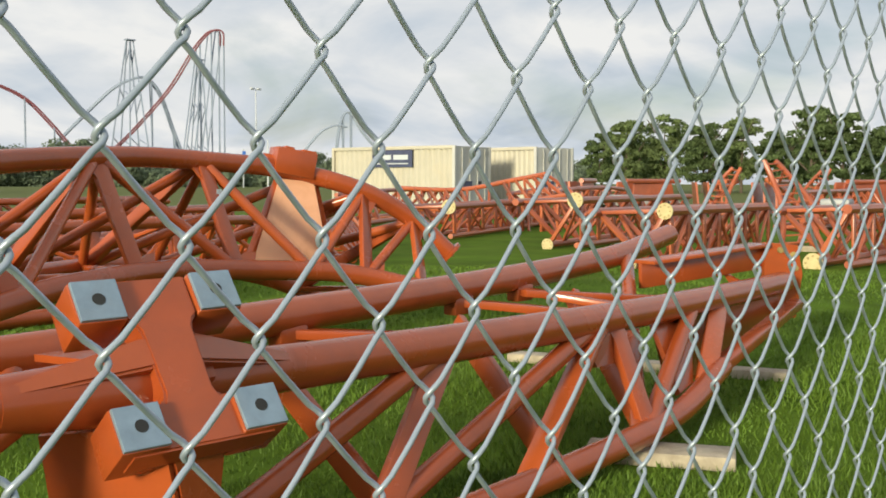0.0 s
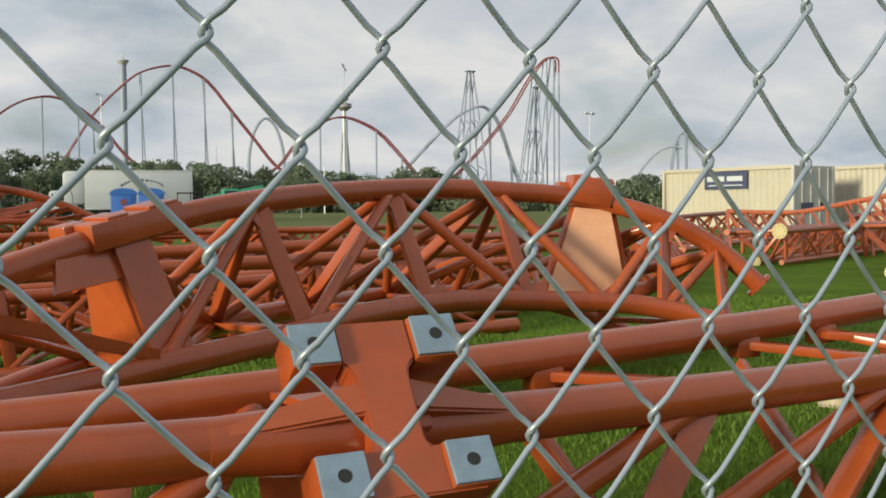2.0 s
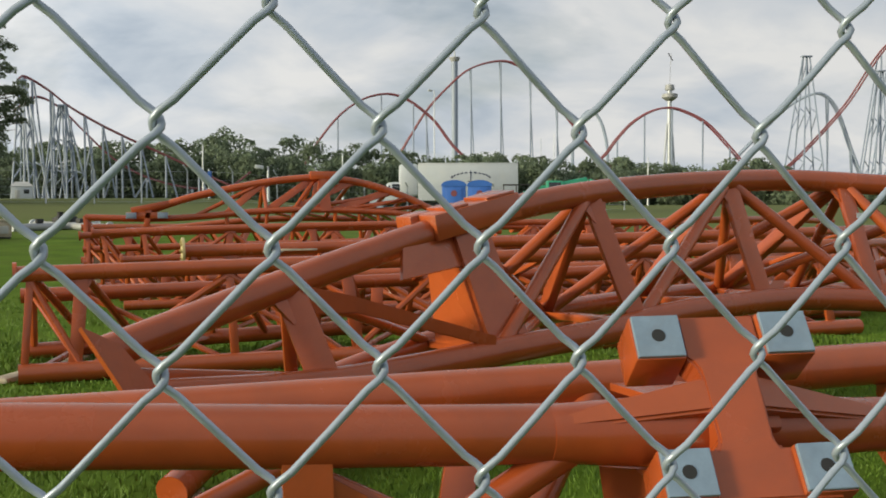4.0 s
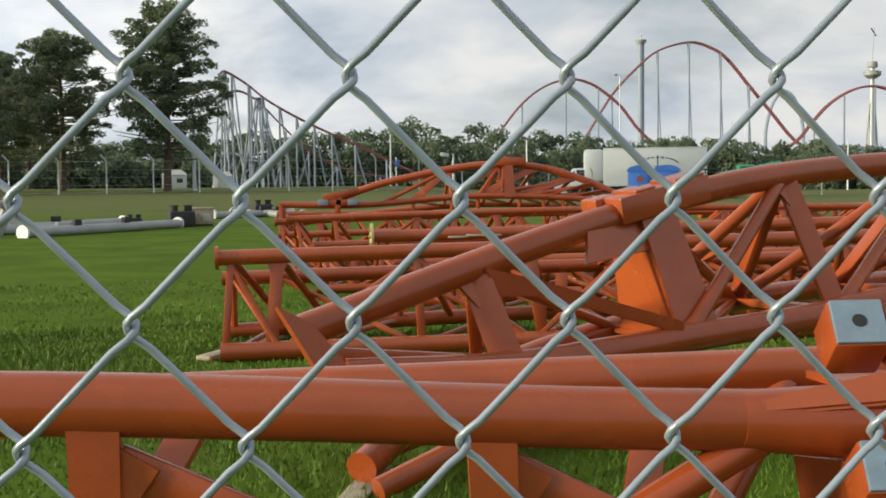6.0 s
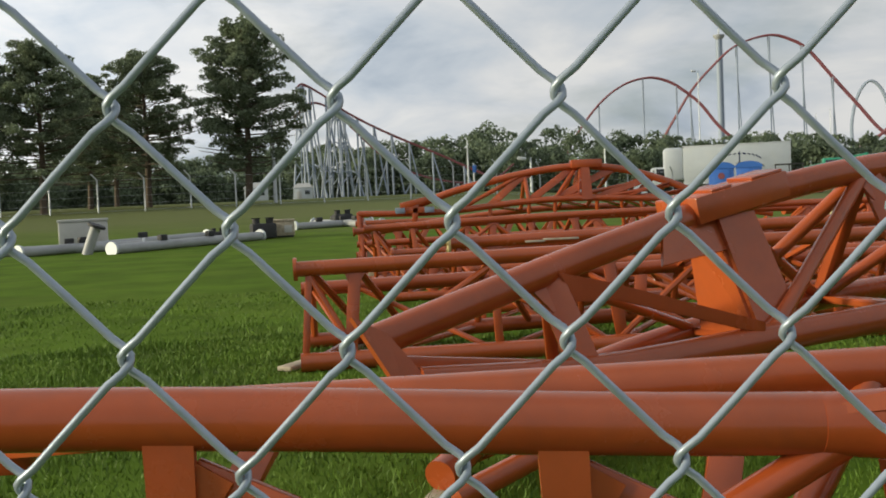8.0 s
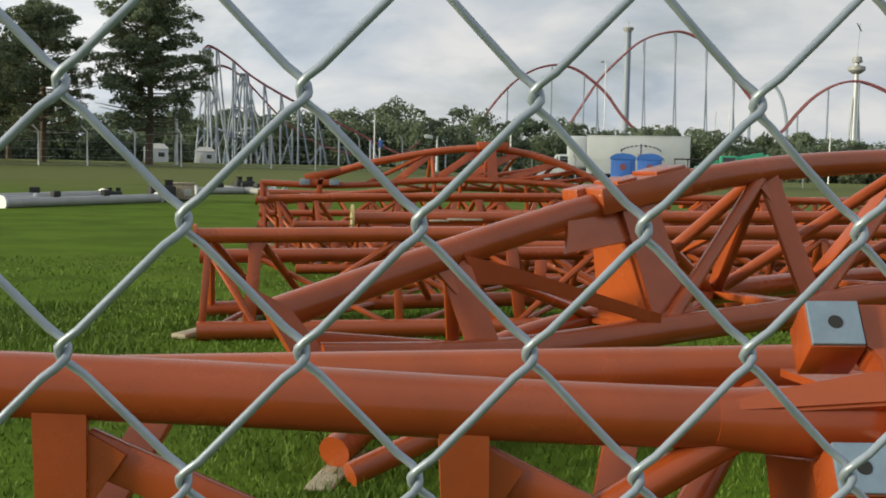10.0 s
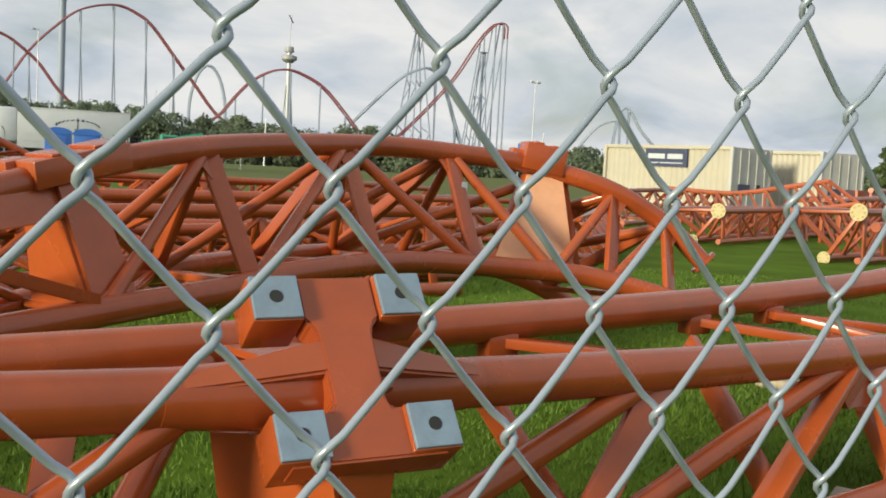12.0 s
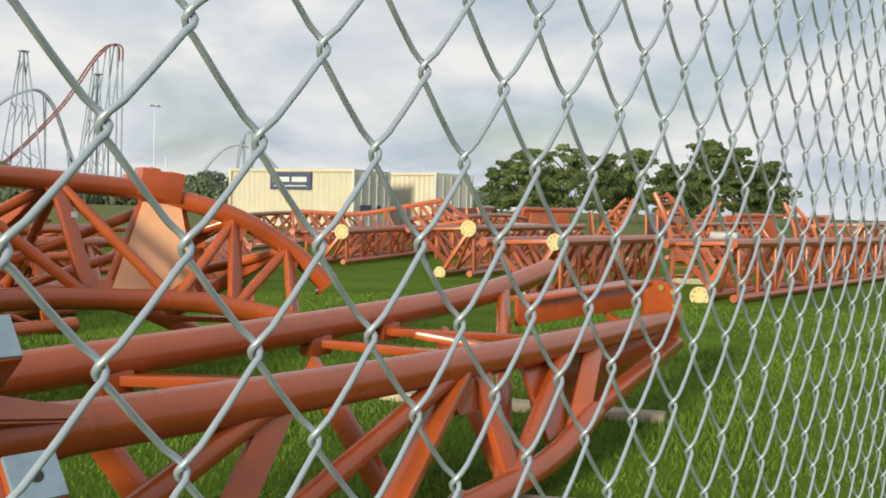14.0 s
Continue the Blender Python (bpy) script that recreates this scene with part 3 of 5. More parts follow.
def rail_block(owner, s, path, length, label, high=0.105):
    """A stepped steel block clamped on top of a rail, on a tapered leg."""
    p = at(path, s)
    d = (at(path, s + 0.03) - at(path, s - 0.03)).normalized()
    m = beam_pose(p - d * 0.01, p + d * 0.01)
    blk = part("block", add_box(bmesh.new(), (length, 0.17, high), m @ Matrix.Translation((0, 0, high / 2 - 0.030)), 0.006), ORANGE, owner, label)
    for x, k in ((length * 0.30, 0.34), (-length * 0.20, 0.22)):
        part("raised_pad", add_box(bmesh.new(), (length * k, 0.15, 0.014), m @ Matrix.Translation((x, 0.0, high - 0.026)), 0.003), ORANGE, blk)
    part("side_lug", add_box(bmesh.new(), (0.12, 0.10, 0.11), m @ Matrix.Translation((-length * 0.46, 0.07, 0.022)), 0.006), ORANGE, owner)


rail_block(arch, 0.285, aA, 0.46, "stepped orange block bolted on the rail")
rail_block(arch, 0.735, aA, 0.25, "square orange block on top of the rail", 0.155)
# tapered boxes under the blocks
part("tapered_leg", plate([(1.06, 3.72, 0.86), (1.22, 3.79, 0.88), (1.36, 3.62, 0.40), (1.17, 3.55, 0.40)], 0.02), ORANGE, arch, smooth=False)
part("tapered_leg", plate([(1.05, 3.74, 0.86), (1.16, 3.57, 0.42), (1.06, 3.98, 0.40), (1.02, 4.0, 0.80)], 0.018), ORANGE, arch, "bright orange side of the leg", smooth=False)
part("tapered_leg", plate([(3.93, 4.44, 0.99), (4.13, 4.36, 0.97), (4.16, 4.25, 0.46), (3.70, 4.42, 0.50)], 0.02), PEACH_LIT, arch, "pale face plate, sky light put into its colour", smooth=False)
part("leg_edge", beam((3.95, 4.47, 0.99), (3.68, 4.44, 0.50), 0.05, 0.03), ORANGE, arch)
part("leg_edge", beam((4.14, 4.38, 0.97), (4.18, 4.26, 0.46), 0.07, 0.035), ORANGE, arch)
part("web_plate", plate([(0.82, 3.60, 0.84), (1.06, 3.76, 0.88), (1.10, 3.70, 0.74), (0.80, 3.52, 0.70)], 0.016), ORANGE, arch, smooth=False)
p, q = at(aA, 0.115) - Vector((0, 0.06, 0.03)), at(aB, 0.25) + Vector((0, -0.03, 0.05))
d = (q - p).normalized()
up = Vector((0, 0, 1))
part("brace", plate([p + up * 0.02, p + d * 0.20 + up * 0.030, q + up * 0.022, q - up * 0.026, p + d * 0.22 - up * 0.028, p + d * 0.06 - up * 0.07], 0.024, 0.004), ORANGE, arch, smooth=False)
p, q = at(aA, 0.01) - Vector((0, 0, 0.10)), at(aB, 0.12)
part("brace", beam(p, q, 0.03, 0.06), ORANGE, arch)
flange(arch, at(aA, 1.0), at(aA, 1.0) - at(aA, 0.97), 0.085, ORANGE, bolts=6, label="bolted round end flange")
part("end_plate", plate([(-0.31, 2.98, 0.62), (-0.20, 3.0, 0.56), (-0.02, 2.98, 0.34), (-0.14, 2.96, 0.34)], 0.03), ORANGE, arch, smooth=False)


def straight_piece(start, end, height=0.54, width=0.7, bays=6, mat=ORANGE, r=0.055, label="", bow=0.0, swing=0.0, caps=None, cap_top=True, lift=0.0, seg=10, strut=0.028, turn=False):
    """A piece from start to end on the ground: a spine rail above, two chords below or the other way up."""
    s, e = Vector((*start, 0)), Vector((*end, 0))
    s.z, e.z = rise(s.x, s.y) + lift, rise(e.x, e.y) + lift
    d = (e - s).normalized()
    side = Vector((-d.y, d.x, 0))
    if side.y < 0:
        side = -side

    def run(off, z, k=1.0):
        out = []
        for q in (0, 0.25, 0.5, 0.75, 1):
            arc = 4 * q * (1 - q)
            out.append(tuple(s.lerp(e, q) + side * (off + swing * arc) + Vector((0, 0, z + bow * arc * k))))
        return out

    if turn:
        A, B, C = run(0, r + 0.01, 0.6), run(width, r + 0.01, 0.6), run(width * 0.5, height)
    else:
        A, B, C = run(0, height), run(width, height * 0.95), run(width * 0.45, r + 0.01, 0.6)
    nodes = [(k + 0.3) / (bays - 0.4) for k in range(bays)]
    ob, a, b, c = truss("track_piece", label or "orange painted steel lattice track piece lying on grass", A, B, C, nodes, r=r, strut=strut, mat=mat, group="track pieces in the field", n=20, seg=seg, plates=False)
    for p, q, k in ((at(a, 0), at(c, 0), 1), (at(a, 1), at(c, 1), -1)):
        part("end_post", beam(p + d * 0.06 * k, q + d * 0.06 * k, strut * 2.2, strut * 2.0), mat, ob)
    low = [Vector((p.x, p.y, q.z)) - side * 0.02 for p, q in zip(a, c)] if not turn else c
    if not turn:
        part("bottom_chord", tube([low[0] + d * 0.02] + low[1:-1] + [low[-1]], r * 0.85, seg), mat, ob)
    for k, s_k in enumerate(nodes):
        p, q = at(a, s_k), at(low, s_k)
        if (q - p).length > 0.1 and not turn:
            part("post", beam(p, q, 0.03, strut * 2.7, up=(1, 0, 0)), mat, ob)
            if k:
                part("diagonal", tube([at(low, nodes[k - 1]), p - Vector((0, 0, 0.05))] if k % 2 else [at(a, nodes[k - 1]) - Vector((0, 0, 0.05)), q], strut * 0.8, 8), mat, ob)
    if caps:
        for path, k in (((a, 1.0), (c, 0.75)) if cap_top else ((c, 1.0),)):
            flange(ob, at(path, 0), at(path, 0) - at(path, 0.04), caps * k, CAP, bolts=8, label="round pale yellow end cap")
    return ob


def low_piece(start, end, h=(0.6, 0.6), width=0.7, bays=7, r=0.045, top=0.038, bow=0.0, lift=0.0, cap=0.0, seed=0, label="orange painted lattice track piece lying low on the grass"):
    """One rail above a pair of chords: flat posts with gussets in front, slanting tubes behind and thin ties below."""
    rng = random.Random(seed)
    ob = thing("track_piece", label, "track piece", "track pieces in the field")
    s, e = Vector((*start, 0)), Vector((*end, 0))
    d = (e - s).normalized()
    side = Vector((-d.y, d.x, 0)) if d.x > 0 else Vector((d.y, -d.x, 0))

    def run(off, z0, z1, arc=0.0):
        out = []
        for q in (0, 0.2, 0.4, 0.6, 0.8, 1):
            p = s.lerp(e, q) + side * off
            out.append(p + Vector((0, 0, rise(p.x, p.y) + lift + z0 + (z1 - z0) * q + arc * 4 * q * (1 - q))))
        return smooth_path(out, 24)

    rail = run(0.10, h[0], h[1], bow)
    front, back = run(0.0, r, r), run(width, r * 1.2, r * 1.2 + 0.05, 0.04)
    inner = run(width * 0.8, h[0] * 0.72, h[1] * 0.74, bow * 0.6)
    for nm, path, rad in (("rail", rail, top), ("chord", front, r), ("chord", back, r * 0.9), ("rail", inner, top)):
        part(nm, tube(path, rad, 14), ORANGE, ob)
    flange(ob, rail[0], rail[0] - rail[1], cap or top * 1.5, CAP if cap else ORANGE, bolts=8 if cap else 0, label="round pale yellow end cap" if cap else "")
    marks = [0.012] + [(k + 0.55 + rng.uniform(-0.1, 0.1)) / bays for k in range(bays)]
    for k, u in enumerate(marks):
        p, q, b, i = at(rail, u), at(front, u + rng.uniform(-0.01, 0.02)), at(back, min(u + 0.5 / bays, 1)), at(inner, u)
        wide = 0.042 if k == 0 else rng.choice((0.05, 0.075, 0.09))
        part("post", beam(p, q, 0.022, wide, 0.004, up=d), ORANGE, ob)
        if k:
            gusset(ob, p + (q - p).normalized() * top * 0.8, d, q - p, wide * 0.85, ORANGE)
        part("tie", beam(p, i, 0.05, 0.03, 0.004), ORANGE, ob)
        part("diagonal", tube([p, b], 0.024, 8), ORANGE, ob)
        part("diagonal", tube([i, at(back, u)], 0.024, 8), ORANGE, ob)
        if k:
            w = marks[k - 1]
            part("diagonal", tube([at(rail, w) - Vector((0, 0, top)), at(front, u)] if k % 2 else [at(front, w), p - Vector((0, 0, top))], 0.022, 8), ORANGE, ob)
            part("ground_tie", tube([at(front, w), at(back, u)], 0.020, 8), ORANGE, ob)
            part("diagonal", tube([at(inner, w), at(front, u) + side * 0.02], 0.018, 8), ORANGE, ob)
    return ob


low_piece((-0.84, 5.80), (4.9, 6.35), (0.60, 0.66), 0.85, 8, r=0.056, top=0.046, seed=1)
low_piece((0.25, 7.35), (5.6, 7.3), (0.44, 0.50), 0.9, 7, seed=2)
capped = low_piece((0.12, 8.95), (6.6, 9.3), (0.57, 0.66), 0.9, 8, top=0.055, cap=0.12, seed=3)
low_piece((-0.42, 9.75), (5.9, 10.3), (0.46, 0.56), 0.8, 8, seed=4)
low_piece((-0.75, 10.95), (6.2, 11.3), (0.68, 0.74), 0.8, 8, bow=0.04, seed=5)
low_piece((-0.95, 12.0), (5.6, 12.2), (0.62, 0.66), 0.7, 8, bow=0.05, seed=6)
for x, y, turn in ((0.86, 8.86, 4), (1.02, 8.90, -3), (1.16, 8.88, 2)):
    part("shim", add_box(bmesh.new(), (0.17, 0.05, 0.016), pose(x, y, 0.565 + 0.012 * (x > 1), 0, 0, turn), 0.003), TIMBER, capped, "thin pale packing strip")


def far_arch():
    """The low bowed piece at the back, with a block on a tapered leg at its crown and clamps near its end."""
    ob = thing("track_piece", "low bowed orange track piece with a block at its crown", "track piece", "track pieces in the field")
    Y = 12.8
    top = smooth_path([(-0.36, Y, 0.84), (0.22, Y, 1.04), (0.80, Y, 1.17), (1.36, Y, 1.265), (1.88, Y, 1.295), (2.36, Y, 1.235), (2.78, Y, 1.115), (3.14, Y, 0.965), (3.6, Y, 0.72), (4.0, Y, 0.48)], 50)
    low = smooth_path([(-0.94, Y - 0.10, 0.82), (-0.2, Y - 0.1, 0.80), (0.36, Y - 0.1, 0.82), (1.0, Y - 0.1, 0.875), (1.63, Y - 0.1, 0.90), (2.4, Y - 0.1, 0.875), (3.06, Y - 0.1, 0.815), (4.2, Y - 0.1, 0.60)], 50)
    rear = smooth_path([(-0.9, Y + 0.7, 0.55), (0.6, Y + 0.75, 0.72), (1.8, Y + 0.8, 0.78), (3.0, Y + 0.75, 0.70), (4.1, Y + 0.7, 0.40)], 40)
    foot = smooth_path([(-0.92, Y - 0.15, 0.40), (0.4, Y - 0.1, 0.22), (1.8, Y, 0.10), (4.2, Y, 0.05)], 30)
    for nm, path, r in (("rail", top, 0.046), ("rail", low, 0.040), ("rail", rear, 0.042), ("chord", foot, 0.042)):
        part(nm, tube(path, r, 12), ORANGE, ob)
    apex = (0.29, 0.42, 0.53, 0.655, 0.72, 0.78)
    feet = (0.36, 0.47, 0.545, 0.645, 0.70, 0.75)
    for k, (u, v) in enumerate(zip(apex, feet)):
        p, q = at(top, u), at(low, v)
        part("post", beam(p, q, 0.02, 0.09, 0.004, up=(1, 0, 0)), ORANGE, ob)
        gusset(ob, p - Vector((0, 0, 0.03)), (1, 0, 0), q - p, 0.10, ORANGE)
        part("strut", tube([p, at(rear, v)], 0.026, 8), ORANGE, ob)
        part("cross_member", beam(q, at(rear, v), 0.07, 0.03, 0.004), ORANGE, ob)
        if k:
            part("diagonal", tube([at(low, feet[k - 1]), p - Vector((0, 0, 0.04))] if k > 2 else [at(top, apex[k - 1]) - Vector((0, 0, 0.04)), q], 0.026, 8), ORANGE, ob)
        part("diagonal", tube([q, at(foot, min(v + 0.06, 1))], 0.024, 8), ORANGE, ob)
    part("diagonal", tube([at(low, 0.27), at(top, 0.29)], 0.026, 8), ORANGE, ob)
    blk = part("block", beam((1.72, Y - 0.02, 1.325), (2.10, Y - 0.02, 1.325), 0.18, 0.10), ORANGE, ob)
    part("tapered_leg", plate([(1.84, Y - 0.09, 1.28), (1.94, Y - 0.09, 1.28), (1.97, Y - 0.13, 0.88), (1.83, Y - 0.13, 0.88)], 0.03), ORANGE, ob, smooth=False)
    part("leg_side", plate([(1.835, Y - 0.08, 1.28), (1.795, Y - 0.12, 0.88), (1.76, Y + 0.3, 0.86), (1.81, Y + 0.2, 1.24)], 0.02), ORANGE, ob, smooth=False)
    part("end_post", beam((-0.94, Y - 0.10, 0.84), (-0.92, Y - 0.15, 0.38), 0.05, 0.06), ORANGE, ob)
    part("end_post", beam((-0.94, Y - 0.10, 0.80), (-0.76, Y - 0.12, 0.42), 0.03, 0.06, 0.004), ORANGE, ob)
    part("end_tie", beam((-0.92, Y - 0.12, 0.82), (-0.9, Y + 0.7, 0.55), 0.06, 0.04), ORANGE, ob)
    part("prop", beam((-0.80, Y - 0.12, 0.40), (-0.80, Y - 0.12, 0.0), 0.10, 0.12), TIMBER, ob, "timber prop under the end")
    # clamps with bare pads, on the end of the rail
    part("clamp_post", beam((-0.26, Y - 0.2, 0.60), (-0.22, Y - 0.2, 0.93), 0.07, 0.10, up=(0, 1, 0)), ORANGE, ob)
    part("clamp_cap", beam((-0.42, Y - 0.18, 0.90), (0.02, Y - 0.18, 0.985), 0.16, 0.07), ORANGE, ob)
    for z in (0.66, 0.84):
        bar = part("clamp", beam((-0.48, Y - 0.2, z), (0.0, Y - 0.2, z), 0.10, 0.075), ORANGE, ob)
        for x in (-0.42, -0.06):
            part("pad", beam((x - 0.06, Y - 0.256, z), (x + 0.06, Y - 0.256, z), 0.012, 0.07, 0.002), STEEL, bar, "bare grey steel pad")


far_arch()
for args in (
        dict(start=(-1.25, 16.5), end=(4.0, 17.0), height=0.60, width=0.9, bays=8, turn=True),
        dict(start=(4.4, 6.9), end=(8.6, 8.6), height=0.46, width=0.8, bays=6, bow=0.12, turn=True),
        dict(start=(6.6, 11.6), end=(12.0, 14.4), height=0.55, width=0.9, bays=8, turn=True),
        dict(start=(5.6, 14.6), end=(12.5, 17.4), height=0.6, width=0.9, bays=8, bow=0.08, caps=0.13),
        dict(start=(7.2, 18.6), end=(14.0, 21.0), height=0.6, width=0.9, bays=8),
        dict(start=(8.6, 8.4), end=(12.8, 12.2), height=0.52, width=0.8, bays=7, turn=True)):
    straight_piece(**args)
low_piece((3.6, 10.9), (9.8, 11.6), (0.58, 0.60), 0.9, 8, seed=7)

# the rows of pieces with yellow end caps
for args in (
        dict(start=(13.6, 11.0), end=(20.0, 13.2), height=0.57, width=0.9, bays=9, caps=0.125),
        dict(start=(12.7, 7.9), end=(19.0, 9.2), height=0.72, width=0.95, bays=9, caps=0.12),
        dict(start=(9.9, 5.0), end=(14.0, 5.5), height=0.66, width=0.85, bays=8, caps=0.09),
        dict(start=(11.45, 3.60), end=(20.5, 3.5), height=0.68, width=0.8, bays=14, caps=0.115, cap_top=False),
        dict(start=(16.0, 15.5), end=(24.0, 18.5), height=0.7, width=1.0, bays=9, bow=0.08, turn=True),
        dict(start=(19.0, 12.5), end=(26.0, 14.5), height=0.75, width=1.0, bays=8, bow=0.1),
        dict(start=(22.0, 7.6), end=(30.0, 8.6), height=0.8, width=1.0, bays=9, turn=True),
        dict(start=(24.0, 5.0), end=(34.0, 5.6), height=0.9, width=1.0, bays=9)):
    straight_piece(mat=ORANGE_FAR_SHEEN, seg=8, **args)


def ladder_piece(o, turn, label, k=1.0, flip=1):
    """A twisted track seen from its end: bent rails with close flat ties, standing on the grass."""
    ob = thing("ladder_track", label, "track piece", "ladder track pieces", (o[0], o[1], rise(o[0], o[1])), turn)

    def rail(pts):
        return smooth_path([(x * k * flip, y * k, z * k) for x, y, z in pts], 22)

    left = rail([(-0.34, 0.5, 1.32), (-0.20, 0.42, 1.02), (-0.08, 0.25, 0.70), (-0.04, 0.1, 0.36), (-0.06, 0.0, 0.06)])
    right = rail([(-0.18, 0.75, 1.32), (0.06, 0.7, 1.06), (0.32, 0.5, 0.72), (0.42, 0.3, 0.40), (0.36, 0.15, 0.09)])
    spine = rail([(-0.30, 1.2, 1.05), (0.0, 1.05, 0.82), (0.2, 0.85, 0.55), (0.24, 0.7, 0.28), (0.2, 0.6, 0.05)])
    for nm, path, r in (("rail", left, 0.042), ("rail", right, 0.042), ("spine", spine, 0.05)):
        part(nm, tube(path, r * k, 8), ORANGE_FAR_SHEEN, ob)
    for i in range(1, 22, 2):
        part("tie", beam(left[i], right[i], 0.022, 0.06 * k, 0.003, up=(0, 1, 0)), ORANGE_FAR_SHEEN, ob)
        part("strut", beam(left[i] if i % 4 == 1 else right[i], spine[i], 0.03, 0.04, 0.003), ORANGE_FAR_SHEEN, ob)
    part("foot", beam((-0.3 * k, 0.05, 0.04), (0.5 * k, 0.12, 0.04), 0.16, 0.08), TIMBER, ob, "timber skid")
    return ob


for az, dist, k, flip, label in ((68.3, 15.6, 1.0, 1, "twisted orange ladder track with close cross ties standing on edge"), (65.2, 22.5, 1.0, -1, "twisted orange ladder track standing among the other pieces"), (69.9, 30, 1.05, -1, "small twisted orange ladder track in the field"), (74.5, 27, 1.05, 1, "twisted orange ladder track beyond the lattice piece")):
    p = bearing(az, dist)
    ladder_piece((p.x, p.y), -az, label, k, flip)


def ramp_piece():
    """A sloping ladder of slats behind the capped pieces."""
    ob = thing("track_piece", "sloping orange track piece with slanting slats", "track piece", "track pieces in the field")
    a = smooth_path([sight(47.6, -0.35, 23), sight(51.0, -0.42, 22.5), sight(54.0, 0.12, 22), sight(55.7, 0.45, 21.8)], 24)
    b = smooth_path([sight(48.4, -1.5, 22), sight(51.6, -1.5, 21.5), sight(54.8, -1.05, 21), sight(57.2, -0.62, 20.8)], 24)
    for path in (a, b):
        part("rail", tube(path, 0.05, 8), ORANGE_FAR_SHEEN, ob)
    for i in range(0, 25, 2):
        part("slat", beam(a[i], b[i], 0.03, 0.07, 0.004, up=(0, 0, 1)), ORANGE_FAR_SHEEN, ob)
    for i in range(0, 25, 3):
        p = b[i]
        part("leg", beam(p, (p.x, p.y, rise(p.x, p.y)), 0.05, 0.06, 0.004), ORANGE_FAR_SHEEN, ob)
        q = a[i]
        part("leg", tube([q, (p.x, p.y + 0.3, rise(p.x, p.y))], 0.03, 6), ORANGE_FAR_SHEEN, ob)


ramp_piece()


def rack(o, turn):
    """A short upright stack of orange frames."""
    ob = thing("track_stack", "short stack of orange track frames far across the grass", "track piece", "track stacks", (o[0], o[1], rise(o[0], o[1])), turn)
    for k in range(3):
        part("frame", plate([(-1.0, k * 0.35, 0.05), (1.0, k * 0.35, 0.05), (0.82, k * 0.35 + 0.1, 1.0), (-0.75, k * 0.35 + 0.1, 1.0)], 0.06), ORANGE_FAR_SHEEN, ob, smooth=False)
    part("rail", tube([(-1.2, 0, 1.02), (1.2, 0.1, 1.02)], 0.07, 8), ORANGE_FAR_SHEEN, ob)
    part("skid", beam((-1.2, -0.1, 0.05), (1.2, -0.1, 0.05), 0.15, 0.1), TIMBER, ob)


for o, turn in (((25.5, 15.5), 20), ((28.0, 14.8), -15), ((30.0, 13.6), 30), ((31.0, 12.0), 10), ((33.0, 10.0), -20), ((33.5, 8.2), 25)):
    rack(o, turn)

# timber under the pieces
for a, b, w, h in (((2.85, 1.62, 0.03), (3.06, 1.16, 0.03), 0.17, 0.05), ((4.30, 3.0, 0.03), (4.70, 1.62, 0.03), 0.12, 0.05), ((1.55, 3.6, 0.03), (2.6, 3.3, 0.03), 0.12, 0.05),
                   ((-0.10, 2.90, 0.008), (0.02, 3.36, 0.008), 0.09, 0.016), ((-0.95, 5.85, 0.015), (-0.55, 6.7, 0.015), 0.10, 0.03)):
    tagged(part("timber_plank", beam(a, b, w, h, 0.008), TIMBER, None), "weathered pale timber plank lying in the grass", "plank", "planks under the track")
tag = part("paper_tag", plate([(0.0, 2.93, 0.30), (0.035, 2.93, 0.34), (0.05, 2.94, 0.29), (0.015, 2.94, 0.25)], 0.003), WHITE, None, smooth=False)
tag.parent = arch
tag = part("paper_tag", plate([(3.40, 4.36, 0.93), (3.435, 4.36, 0.93), (3.44, 4.36, 0.80), (3.42, 4.36, 0.77), (3.40, 4.36, 0.82)], 0.003), WHITE, arch, "small pale paper tag", smooth=False)


# ---- chain-link fence ----
MESH_W, MESH_H, KNOT_Z = 0.067, 0.07532, 1.02


def chain_link():
    """Zigzag wires that hook into one another; all share one mesh, every second one half a mesh higher."""
    ob = thing("chain_link_fence", "galvanised grey chain-link wire fence", "fence")
    low, high = -26, 22
    rad, pts = 0.00132, []
    for j in range(low, high + 1):
        s = 1 if j % 2 else -1
        z = j * MESH_H / 2
        x = MESH_W / 2 if s > 0 else 0.0
        # into the bend, round it and out again, passing from the front to the back
        pts += [(x - s * MESH_W / 4, -0.0034 * s, z - MESH_H / 4), (x - s * 0.0050, -0.0030 * s, z - 0.0068), (x - s * 0.0008, -0.0026 * s, z - 0.0036), (x + s * 0.0011, -0.0013 * s, z - 0.0014), (x + s * 0.0013, 0.0, z),
                (x + s * 0.0011, 0.0013 * s, z + 0.0014), (x - s * 0.0008, 0.0026 * s, z + 0.0036), (x - s * 0.0050, 0.0030 * s, z + 0.0068)]
    bm = tube(pts, rad, 7)
    me = link_bm("wire", bm, GALV, "all")
    for i in range(-24, 150):
        w = new("wire", me)
        w.parent = ob
        w.location = (i * MESH_W / 2, 0, KNOT_Z + (MESH_H / 2 if i % 2 else 0))
        w.rotation_euler = (0, 0, 0)
    return ob


chain_link()


